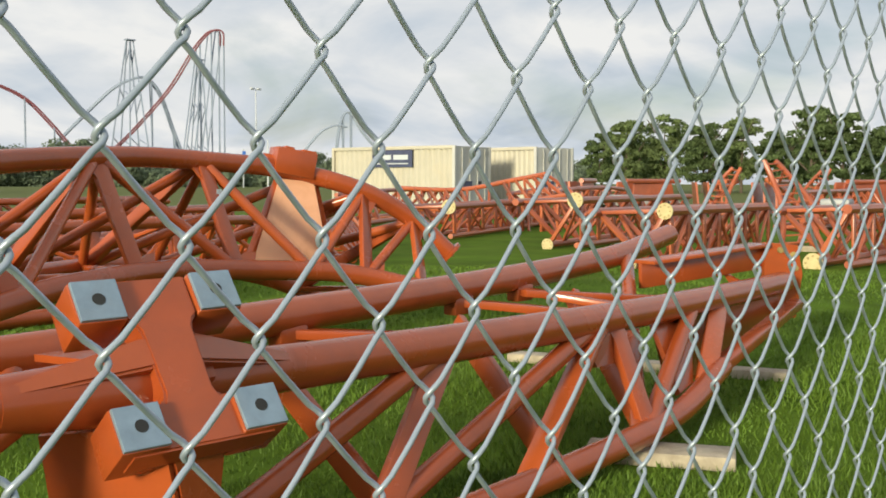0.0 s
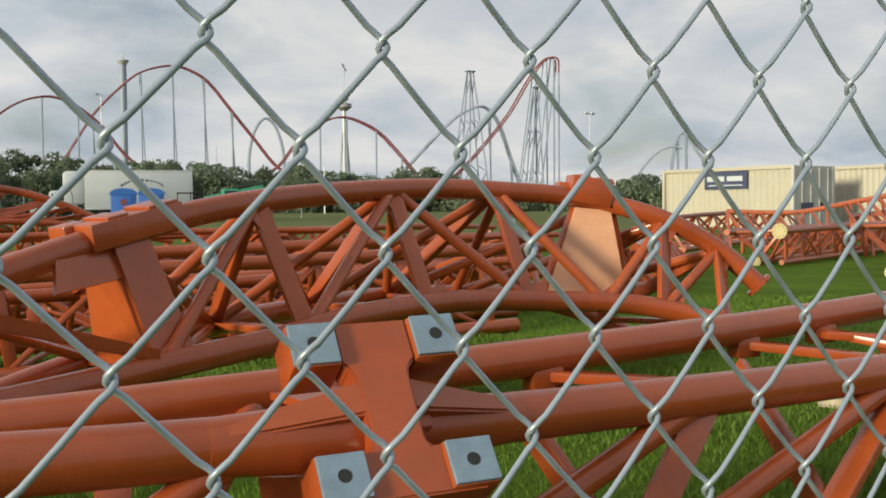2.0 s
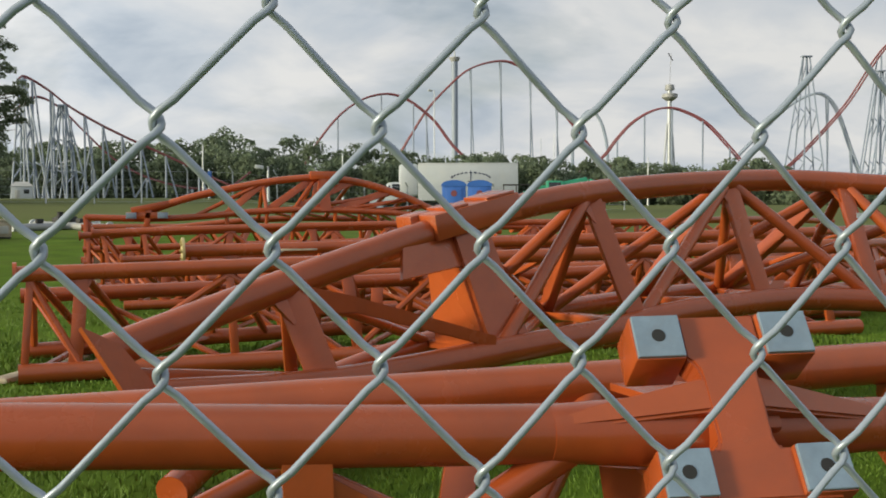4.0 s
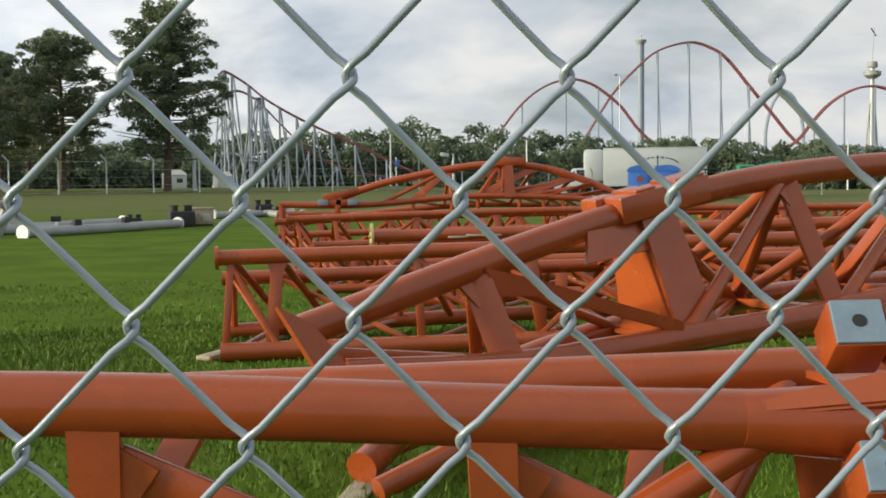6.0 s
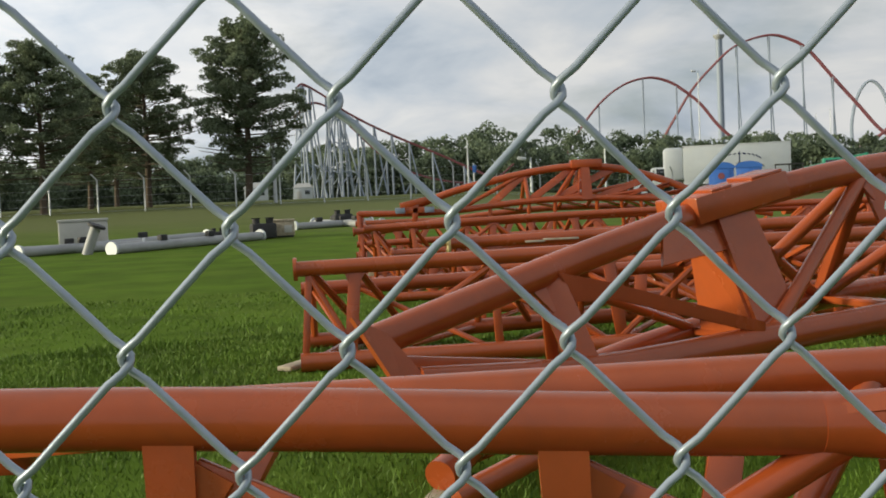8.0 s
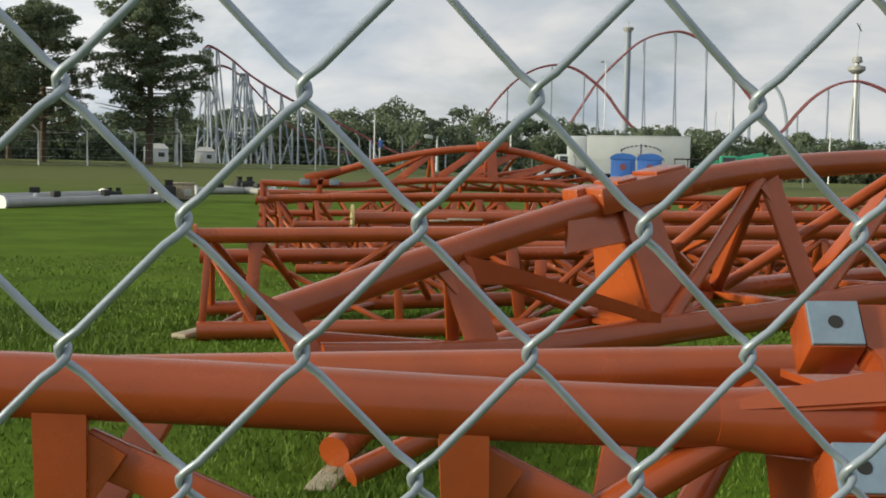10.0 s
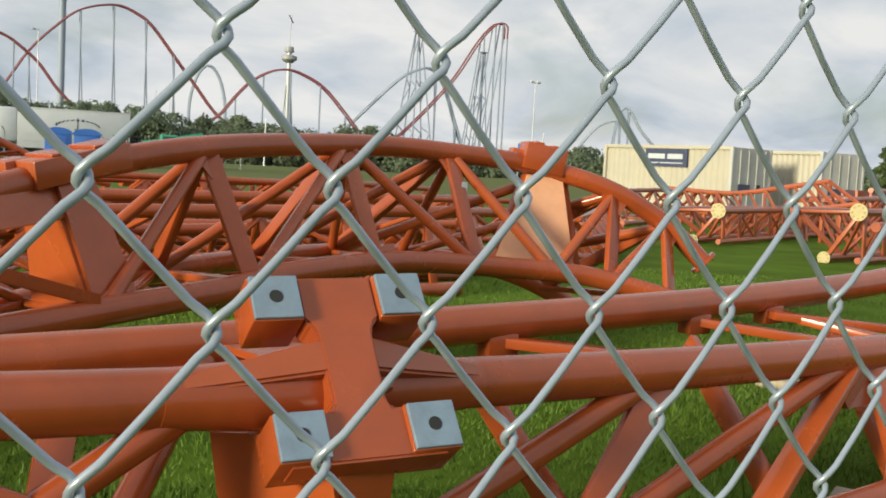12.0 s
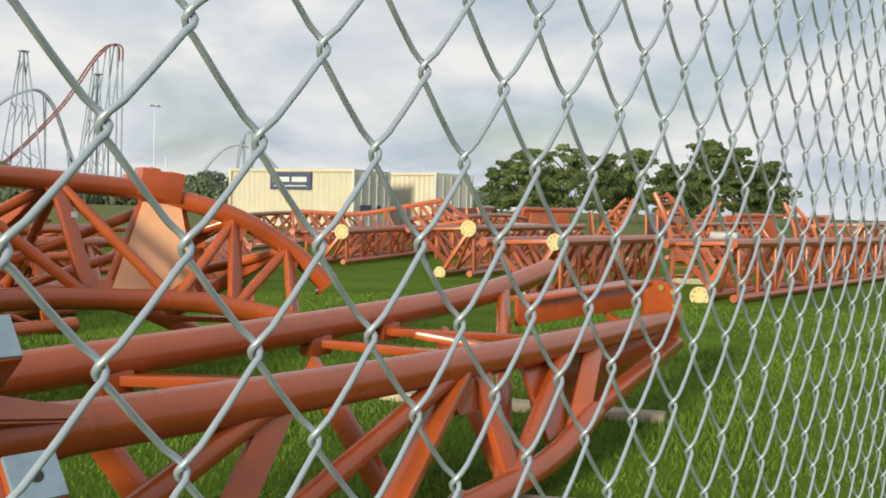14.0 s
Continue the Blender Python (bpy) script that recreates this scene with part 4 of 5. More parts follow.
# ---- trees ----
def broad_tree(x, y, h, spread, seed, leaf=LEAF, n=1500, size=0.34, label="broad-leaved green tree at the field's edge", group="trees at the field's edge"):
    rng = np.random.default_rng(seed)
    g = rise(x, y)
    ob = thing("tree", label, "tree", group, (x, y, g))
    lean = rng.normal(0, 0.25, 2)
    trunk = smooth_path([(0, 0, -0.1), (lean[0] * 0.4, lean[1] * 0.4, h * 0.3), (lean[0], lean[1], h * 0.75)], 8)
    bm = tube(trunk, [0.045 * h * (1 - 0.09 * k) * 0.5 for k in range(9)], 8)
    for k in range(6):
        p = trunk[3 + k % 5]
        a = rng.uniform(0, 6.28)
        add_tube(bm, [p, p + Vector((math.cos(a) * spread * 0.35, math.sin(a) * spread * 0.35, h * 0.12)), p + Vector((math.cos(a) * spread * 0.6, math.sin(a) * spread * 0.6, h * 0.26))], [0.012 * h, 0.008 * h, 0.003 * h], 5)
    part("trunk", bm, BARK, ob)
    pts, nor = [], []
    lobes = 75
    for k in range(lobes):
        a, q, z = rng.uniform(0, 6.28), rng.uniform(0.0, 0.85) ** 0.7, rng.uniform(0.16, 0.90)
        wide = spread * (1.0 - 0.62 * abs(z - 0.45) * 2) * 1.05
        w = spread * rng.uniform(0.12, 0.25)
        c, d = lobe(rng, (math.cos(a) * q * wide, math.sin(a) * q * wide, h * z), (w, w, w * rng.uniform(0.6, 0.9)), n // lobes)
        pts.append(c)
        nor.append(d)
    pts = np.concatenate(pts)
    crown = new("crown", cloud_mesh("crown", pts, rng.uniform(0.5, 1.3, len(pts)) * size, leaf, seed=seed, normals=np.concatenate(nor)))
    crown.parent = ob
    return ob


def pine(az, dist, top_el, spread, seed):
    rng = np.random.default_rng(seed)
    p = bearing(az, dist)
    g = rise(p.x, p.y)
    h = EYE + math.tan(radians(top_el)) * dist - g
    ob = thing("pine_tree", "tall dark green pine tree with a bare lower trunk", "tree", "pines by the far fence", (p.x, p.y, g))
    bm = tube([(0, 0, -0.1), (0.1, 0, h * 0.4), (0.0, 0.1, h * 0.97)], [0.024 * h, 0.017 * h, 0.004 * h], 9)
    pts, nor, sizes = [], [], []
    n_limb = 92
    for k in range(n_limb):
        u = 0.17 + 0.80 * ((k + rng.uniform(0, 1)) / n_limb) ** 0.85
        a = k * 2.4 + rng.uniform(-0.5, 0.5)
        reach = spread * float(np.interp(u, [0.15, 0.3, 0.5, 0.68, 0.85, 0.94, 1.0], [0.75, 0.85, 1.0, 0.86, 0.60, 0.36, 0.12])) * rng.uniform(0.55, 1.08)
        base = Vector((0, 0, h * u))
        tip = base + Vector((math.cos(a) * reach, math.sin(a) * reach, h * (rng.uniform(-0.015, 0.045) + 0.04 * u)))
        mid = base.lerp(tip, 0.5) - Vector((0, 0, h * 0.012))
        add_tube(bm, [base, mid, tip], [0.0055 * h * (1.1 - u * 0.6), 0.004 * h * (1.1 - u * 0.6), 0.0012 * h], 5)
        for q in range(6 if u > 0.32 else 3):
            f = rng.uniform(0.25, 1.03)
            c = base.lerp(tip, f) + Vector(rng.normal(0, 0.012 * h, 3))
            w = h * rng.uniform(0.030, 0.056)
            m = 105
            p_q, d_q = lobe(rng, (c.x, c.y, c.z + 0.3 * w), (w, w, w * 0.68), m)
            pts.append(p_q)
            nor.append(d_q)
            sizes.append(rng.uniform(0.6, 1.4, m) * h * 0.0076)
    part("trunk", bm, BARK, ob)
    pts = np.concatenate(pts)
    crown = new("crown", cloud_mesh("crown", pts, np.concatenate(sizes), NEEDLE, seed=seed, normals=np.concatenate(nor)))
    crown.parent = ob


pine(-9.8, 62, 9.2, 3.8, 3)
pine(-15.0, 66, 7.7, 4.5, 8)
pine(-17.9, 70, 6.6, 3.6, 17)
pine(-20.2, 60, 8.2, 4.2, 13)
pine(-23.9, 64, 8.8, 3.8, 21)
pine(-16.6, 80, 5.8, 4.2, 33)
pine(-27.0, 62, 8.2, 3.8, 41)


def far_woods():
    """The low wood along the far side of the grounds."""
    rng = np.random.default_rng(11)
    pts, nor, sizes = [], [], []
    for az in np.arange(-40, 58, 0.62):
        if 46 < az < 57 and rng.uniform() < 0.5:
            continue
        high = float(np.interp(az, [-40, -12, -6, -4, -1.8, 1.2, 2.5, 3.6, 4.9, 5.4, 6.6, 7.6, 8.4, 9.9, 12.5, 14.5, 16.5, 19.6, 22, 24.8, 27.5, 29, 31.4, 33, 34, 41, 42.4, 44, 45, 57, 58], [3.2, 2.8, 3.3, 3.1, 3.3, 3.6, 3.7, 4.1, 3.3, 2.9, 4.0, 3.5, 2.7, 3.2, 3.1, 2.4, 2.7, 2.8, 2.2, 2.5, 2.0, 1.8, 2.4, 1.9, 1.0, 0.9, 1.8, 1.7, 0.9, 1.1, 1.3]))
        for row in range(2):
            d = rng.uniform(172, 182) if row else rng.uniform(184, 200)
            top = EYE + math.tan(radians(high * (rng.uniform(0.55, 0.85) if row else rng.uniform(0.86, 1.0)))) * d
            p = bearing(az + rng.uniform(-0.25, 0.25), d)
            g = rise(p.x, p.y)
            w = rng.uniform(1.5, 2.4)
            for k in range(11):
                a, q = rng.uniform(0, 6.28), rng.uniform(0, 1.0)
                z = g + 0.4 + (top - g - 0.4 - w * 0.75) * (1.0 if k == 0 else 0.0 if k < 3 else rng.uniform(0.0, 0.95))
                c, dd = lobe(rng, (p.x + math.cos(a) * q * w * (k > 0), p.y + math.sin(a) * q * w, z), (w * rng.uniform(0.7, 1.1), w, w * 0.75), 130)
                pts.append(c)
                nor.append(dd)
                sizes.append(rng.uniform(0.5, 1.2, 130) * 0.36)
    pts = np.concatenate(pts)
    tagged(new("far_woods", cloud_mesh("far_woods", pts, np.concatenate(sizes), LEAF_FAR_HAZED, seed=2, normals=np.concatenate(nor))), "dark green wood along the far edge of the grounds", "wood", kind="stuff")


far_woods()

for k, (az, d, el, sp, lf) in enumerate(((59.0, 92, 2.9, 1.9, LEAF), (60.3, 88, 3.55, 2.5, LEAF_B), (62.4, 90, 3.85, 2.7, LEAF_B), (64.3, 86, 3.4, 2.5, LEAF), (66.3, 88, 3.75, 2.5, LEAF_B), (68.2, 86, 2.9, 2.3, LEAF),
                                         (69.8, 80, 4.35, 2.5, LEAF), (71.3, 80, 3.9, 2.5, LEAF), (73.1, 82, 3.1, 2.2, LEAF), (65.4, 96, 2.4, 3.0, LEAF), (68.9, 94, 2.4, 3.0, LEAF), (61.4, 96, 2.3, 3.0, LEAF), (72.4, 94, 2.2, 3.0, LEAF))):
    p = bearing(az, d)
    broad_tree(p.x, p.y, EYE + math.tan(radians(el)) * d - rise(p.x, p.y), sp, 50 + k, lf, n=9000, size=0.135)


# ---- rides in the distance ----
def ride_track(name, label, keys, dist, r=0.21, supports=(), mat=RED, gauge=1.0, sup=0.16, seg=6, sup_mat=PALE_STEEL, lean=1.6):
    """A far ride track along bearings and height angles, on slender supports."""
    ob = thing(name, label, "roller coaster", "rides in the distance")
    path = smooth_path([sight(a, e, dist * (k[2] if len(k) > 2 else 1.0)) for k in keys for a, e in (k[:2],)], 12 * (len(keys) - 1))
    off = Vector((0, gauge, 0))
    part("rail", tube(path, r, seg), mat, ob)
    part("rail", tube([p + off for p in path], r, seg), mat, ob)
    for s in supports:
        p = at(path, s)
        g = rise(p.x, p.y)
        part("support", tube([(p.x, p.y, g), (p.x, p.y, p.z - r)], sup, 6), sup_mat, ob)
        if lean:
            part("support", tube([(p.x + lean, p.y + 1, g), (p.x, p.y + gauge, p.z - r)], sup * 0.8, 6), sup_mat, ob)
    return ob


D = 210.0
ride_track("roller_coaster", "red steel coaster hill on slender grey supports", [(7.0, 1.0), (8.0, 2.9), (9.3, 4.56), (10.6, 5.5), (11.9, 5.82), (12.9, 5.6), (13.7, 5.1), (14.6, 4.3), (15.5, 3.1), (16.6, 2.0)], D, supports=(0.22, 0.42, 0.62), lean=0)
ride_track("roller_coaster", "tall red coaster hill on slender grey supports", [(10.8, 0.9), (12.2, 2.0), (13.2, 3.5), (14.1, 4.9), (15.2, 6.1), (16.5, 7.15), (18.15, 7.55), (19.3, 7.2), (20.1, 6.6), (21.2, 5.2), (22.3, 3.8), (23.5, 2.3), (24.8, 1.5), (26.4, 0.6)], D * 1.06, supports=(0.13, 0.23, 0.385, 0.46, 0.58, 0.69), lean=1.4)
ride_track("roller_coaster", "low red coaster hill with a crossing at its foot", [(20.6, 0.5), (22.2, 1.4), (23.6, 2.3), (24.4, 3.3), (25.2, 4.15), (26.2, 4.75), (27.2, 4.92), (28.2, 4.6), (29.1, 4.05), (30.0, 3.1), (30.9, 2.0), (31.6, 1.0)], D * 0.97, supports=(0.27, 0.42, 0.55, 0.70, 0.84), lean=0)
ride_track("roller_coaster", "thin dark coaster track climbing to the lift tower", [(29.8, 1.4), (31.5, 3.2), (33.0, 4.7), (34.0, 5.3), (34.8, 5.4), (35.5, 4.6), (36.2, 2.6), (36.7, 1.2)], D * 1.02, r=0.26, gauge=0.7, supports=(0.62, 0.86), mat=PALE_STEEL, lean=1.0)
ride_track("roller_coaster", "red coaster drop running up to a high hairpin", [(32.6, 1.2), (33.6, 2.1), (34.8, 3.4), (36.1, 5.0), (37.2, 6.8), (37.8, 7.6), (38.3, 7.98), (38.72, 7.86), (38.75, 7.2)], D, r=0.20, gauge=1.0, supports=(0.56, 0.70, 0.80, 0.97), lean=-4.5)
ride_track("roller_coaster", "long red coaster descent on pale blue supports", [(-6.95, 6.2), (-6.6, 6.34), (-5.6, 5.75), (-4.6, 4.95), (-3.27, 4.15), (-1.8, 3.4), (-0.5, 2.8), (1.0, 2.1), (2.6, 1.3), (4.2, 0.6)], 150, r=0.14, gauge=2.2, supports=(0.08, 0.15, 0.24, 0.32, 0.40, 0.47, 0.54, 0.62, 0.72, 0.84), lean=1.6)
ride_track("roller_coaster", "second red coaster track dipping under the descent", [(-7.2, 4.6), (-6.2, 5.35), (-5.1, 4.9), (-3.9, 3.7), (-2.7, 2.5), (-1.4, 1.6), (0.2, 1.0), (2.0, 0.7), (3.6, 0.9), (4.6, 1.6)], 156, r=0.14, gauge=1.4, supports=(0.1, 0.2, 0.28, 0.37, 0.48, 0.6, 0.75), lean=-1.8)
ride_track("roller_coaster", "small pale loop ride behind the containers", [(42.9, 1.5), (43.3, 2.1), (43.9, 2.75), (44.5, 3.05), (44.95, 3.1), (45.3, 3.0)], D, r=0.2, gauge=0.4, mat=PALE_STEEL, lean=0)
ride_track("roller_coaster", "small pale loop ride behind the containers", [(44.7, 1.5), (44.85, 2.8), (45.05, 3.55), (45.33, 3.83), (45.7, 3.5), (46.1, 2.8), (46.6, 2.2), (47.3, 1.5)], D, r=0.2, gauge=0.4, mat=PALE_STEEL, supports=(0.3, 0.5), lean=0.8)
ride_track("roller_coaster", "pale vertical loop among the rides", [(22.0, -0.12), (22.02, 1.6), (22.05, 3.0), (22.4, 4.3), (22.95, 4.85), (23.5, 4.3), (23.85, 3.0), (23.88, 1.6), (23.9, -0.12)], D * 1.5, r=0.35, gauge=0.6, mat=PALE_STEEL, lean=0)


def lattice_tower(az0, az1, top_az, top_el, dist, width, label):
    """A leaning lattice of pale tubes under a coaster summit."""
    ob = thing("lift_tower", label, "coaster tower", "rides in the distance")
    top = sight(top_az, top_el, dist)
    feet = [sight(az0 + (az1 - az0) * k / 4, 0, dist + (6 if k % 2 else -2)) for k in range(5)]
    legs = []
    for k, f in enumerate(feet):
        f.z = rise(f.x, f.y)
        t = top + Vector(((k - 2) * width * 0.13, 0.4 * (k % 2), 0))
        legs.append((f, t))
        part("leg", tube([f, t], 0.14, 6), PALE_STEEL, ob)
    for q in range(1, 6):
        for (f0, t0), (f1, t1) in zip(legs, legs[1:]):
            part("brace", tube([f0.lerp(t0, q / 6), f1.lerp(t1, (q + (0.7 if q % 2 else -0.3)) / 6)], 0.10, 5), PALE_STEEL, ob)
    part("summit", beam(top + Vector((-width * 0.36, 0, 0.1)), top + Vector((width * 0.36, 0, 0.1)), 1.0, 0.25, 0.05), PALE_STEEL, ob)


lattice_tower(32.7, 35.1, 33.97, 7.3, D, 2.8, "pale steel lattice lift tower with a red summit")
lattice_tower(36.5, 38.0, 37.5, 6.4, D, 2.0, "pale steel lattice under the coaster hairpin")
lattice_tower(-7.4, -5.6, -6.75, 6.1, 150, 1.4, "pale blue steel lattice under the coaster's summit")
lattice_tower(-5.9, -3.6, -4.9, 4.9, 152, 1.6, "pale blue steel lattice under the coaster's descent")


def drop_tower():
    b = bearing(15.62, 240)
    g = rise(b.x, b.y)
    top = EYE + math.tan(radians(7.75)) * 240 - g
    ob = thing("drop_tower", "tall grey drop tower with a crown on top", "tower", "rides in the distance", (b.x, b.y, g))
    part("mast", tube([(0, 0, 0), (0, 0, top)], 0.75, 12), PALE_STEEL, ob)
    part("cap", tube([(0, 0, top - 1.2), (0, 0, top - 0.3), (0, 0, top)], [0.6, 1.25, 1.25], 14), GREY_PIPE, ob)
    part("finial", tube([(0, 0, top), (0, 0, top + 1.4)], 0.16, 6), GALV_FAR, ob)


def saucer_tower():
    b = bearing(27.11, 230)
    g = rise(b.x, b.y)
    z = EYE + math.tan(radians(5.5)) * 230 - g
    ob = thing("observation_tower", "slim white tower with a two-tier saucer head", "tower", "rides in the distance", (b.x, b.y, g))
    part("mast", tube([(0, 0, 0), (0, 0, z)], 0.45, 10), GALV_FAR, ob)
    for s in (-1, 1):
        part("leg", tube([(s * 1.9, 0, 0), (s * 0.5, 0, z * 0.75)], 0.22, 6), GALV_FAR, ob)
    part("head", tube([(0, 0, z - 0.9), (0, 0, z - 0.2), (0, 0, z + 0.5), (0, 0, z + 0.7)], [0.8, 1.7, 1.7, 1.0], 16), GREY_PIPE, ob)
    part("deck", tube([(0, 0, z + 1.3), (0, 0, z + 1.6), (0, 0, z + 2.5)], [0.9, 1.05, 0.9], 16), GREY_PIPE, ob)
    part("antenna", tube([(0, 0, z + 2.5), (0.3, 0, z + 9.2)], 0.045, 5), GREY_PIPE, ob)
    part("flag", plate([(0.5, 0, z + 7.6), (0.8, 0, z + 7.6), (-0.2, 0, z + 9.2), (-0.5, 0, z + 9.2)], 0.05), BLACK, ob, "small dark flag", smooth=False)
    part("neck", tube([(0, 0, z + 0.6), (0, 0, z + 1.4)], 0.5, 10), GALV_FAR, ob)


drop_tower()
saucer_tower()


def light_pole(az, el, dist, heads=0, r=0.12):
    b = bearing(az, dist)
    g = rise(b.x, b.y)
    z = EYE + math.tan(radians(el)) * dist - g
    ob = thing("light_pole", "slender grey light pole" + (" with a bank of floodlights" if heads > 1 else ""), "light pole", "light poles", (b.x, b.y, g))
    part("pole", tube([(0, 0, 0), (0, 0, z)], [r, r * 0.6], 7), GALV_FAR, ob)
    for k in range(heads):
        part("lamp_head", beam((-1.1 + 1.4 * k, 0, z), (-0.4 + 1.4 * k, 0, z - 0.1), 0.5, 0.3, 0.03), GALV_FAR, ob)


for az, el, d, hd in ((2.1, 3.0, 120, 0), (5.5, 1.9, 90, 1), (8.1, 1.7, 90, 0), (14.5, 6.0, 190, 1), (40.4, 5.0, 180, 2), (41.0, 2.3, 150, 0), (26.0, 2.3, 150, 0), (9.5, 2.6, 110, 0), (-8.4, 4.9, 62, 0), (21.0, 3.6, 240, 0), (20.3, 3.4, 250, 0)):
    light_pole(az, el, d, hd)


# ---- containers, vehicles ----
def container(corner, left, length_turn, height, width=2.44, sign=False, label=""):
    """A shipping container: corrugated cream side, grey door end with bars."""
    c, l = Vector(corner), Vector(left)
    d = (l - c).normalized()
    length = (l - c).length
    back = Vector((-d.y, d.x, 0))
    if back.y < 0 and back.x < 0 or back.dot(Vector((0.77, 0.63, 0))) < 0:
        back = -back
    g = rise(c.x, c.y) - 0.12
    ob = thing("shipping_container", label, "container", "containers")
    bm = bmesh.new()
    ribs = int(length / 0.28)
    row = []
    for k in range(ribs * 4 + 1):
        u = k / (ribs * 4)
        depth = 0.0 if k % 4 in (0, 1) else 0.045
        p = c + d * (length * u) + back * (0.02 + depth)
        row.append((bm.verts.new((p.x, p.y, g + 0.16)), bm.verts.new((p.x, p.y, g + height - 0.12))))
    for (a, b), (e, f) in zip(row, row[1:]):
        bm.faces.new((a, e, f, b))
    part("corrugated_side", bm, CREAM, ob, smooth=False)
    mid = c + d * length / 2 + back * (width / 2 + 0.06)
    mid.z = g + height / 2
    M = beam_pose(mid - d, mid + d)
    M.translation = mid
    part("body", add_box(bmesh.new(), (length - 0.1, width - 0.12, height - 0.2), M, 0.02), CREAM, ob)
    for z in (g + 0.09, g + height - 0.06):
        p, q = Vector((c.x, c.y, z)), Vector((l.x, l.y, z))
        part("side_rail", beam(p, q, 0.09, 0.14, 0.01), CREAM, ob)
    for p in (c, c + back * width, l):
        part("corner_post", beam((p.x, p.y, g), (p.x, p.y, g + height), 0.13, 0.13, 0.01), CREAM if p is l else CONT_GREY, ob)
    e0, e1 = c - d * 0.015, c - d * 0.015 + back * width
    door = part("door_end", plate([(e0.x, e0.y, g + 0.1), (e1.x, e1.y, g + 0.1), (e1.x, e1.y, g + height - 0.02), (e0.x, e0.y, g + height - 0.02)], 0.06), CONT_GREY, ob, "grey door end", smooth=False)
    for u in (0.18, 0.40, 0.62, 0.84):
        p = e0.lerp(e1, u) - d * 0.06
        part("lock_bar", tube([(p.x, p.y, g + 0.15), (p.x, p.y, g + height - 0.1)], 0.02, 6), CONT_GREY, door)
    for u, z, w, h, mt in ((0.30, 0.95, 0.75, 0.32, NAVY), (0.68, 1.0, 0.22, 0.22, BLACK)):
        p, q = e0.lerp(e1, u - w / width / 2) - d * 0.08, e0.lerp(e1, u + w / width / 2) - d * 0.08
        part("notice", plate([(p.x, p.y, g + z - h / 2), (q.x, q.y, g + z - h / 2), (q.x, q.y, g + z + h / 2), (p.x, p.y, g + z + h / 2)], 0.02), mt, door, smooth=False)
    if sign:
        p, q = c + d * length * 0.325 - back * 0.03, c + d * length * 0.655 - back * 0.03
        z0, z1 = g + height - 0.86, g + height - 0.14
        board = part("sign_board", plate([(p.x, p.y, z0), (q.x, q.y, z0), (q.x, q.y, z1), (p.x, p.y, z1)], 0.03), NAVY, ob, "navy sign board with pale bars", smooth=False)
        for u0, u1, v0, v1 in ((0.07, 0.48, 0.44, 0.72), (0.54, 0.90, 0.44, 0.72), (0.10, 0.32, 0.18, 0.24), (0.36, 0.90, 0.18, 0.24)):
            a, b = q.lerp(p, u0) - back * 0.03, q.lerp(p, u1) - back * 0.03
            y0, y1 = z0 + (z1 - z0) * v0, z0 + (z1 - z0) * v1
            part("bar", plate([(a.x, a.y, y0), (b.x, b.y, y0), (b.x, b.y, y1), (a.x, a.y, y1)], 0.01), WHITE, board, smooth=False)


def flat2(v):
    return (v.x, v.y, 0)


container(flat2(bearing(50.9, 42)), flat2(bearing(44.35, 46.2)), 0, 2.66 - 0.12, sign=True, label="cream corrugated shipping container with a navy sign")
container(flat2(bearing(55.36, 45)), flat2(bearing(50.0, 49.2)), 0, 2.58, label="cream corrugated shipping container with a grey end")


def box_wheel(owner, p, axis, r, w):
    a = Vector(axis).normalized()
    tyre = part("wheel", tube([Vector(p) - a * w / 2, Vector(p) + a * w / 2], r, 18), BLACK, owner)
    part("rim", tube([Vector(p) - a * (w / 2 + 0.01), Vector(p) + a * (w / 2 + 0.01)], r * 0.55, 14), GALV_FAR, tyre)


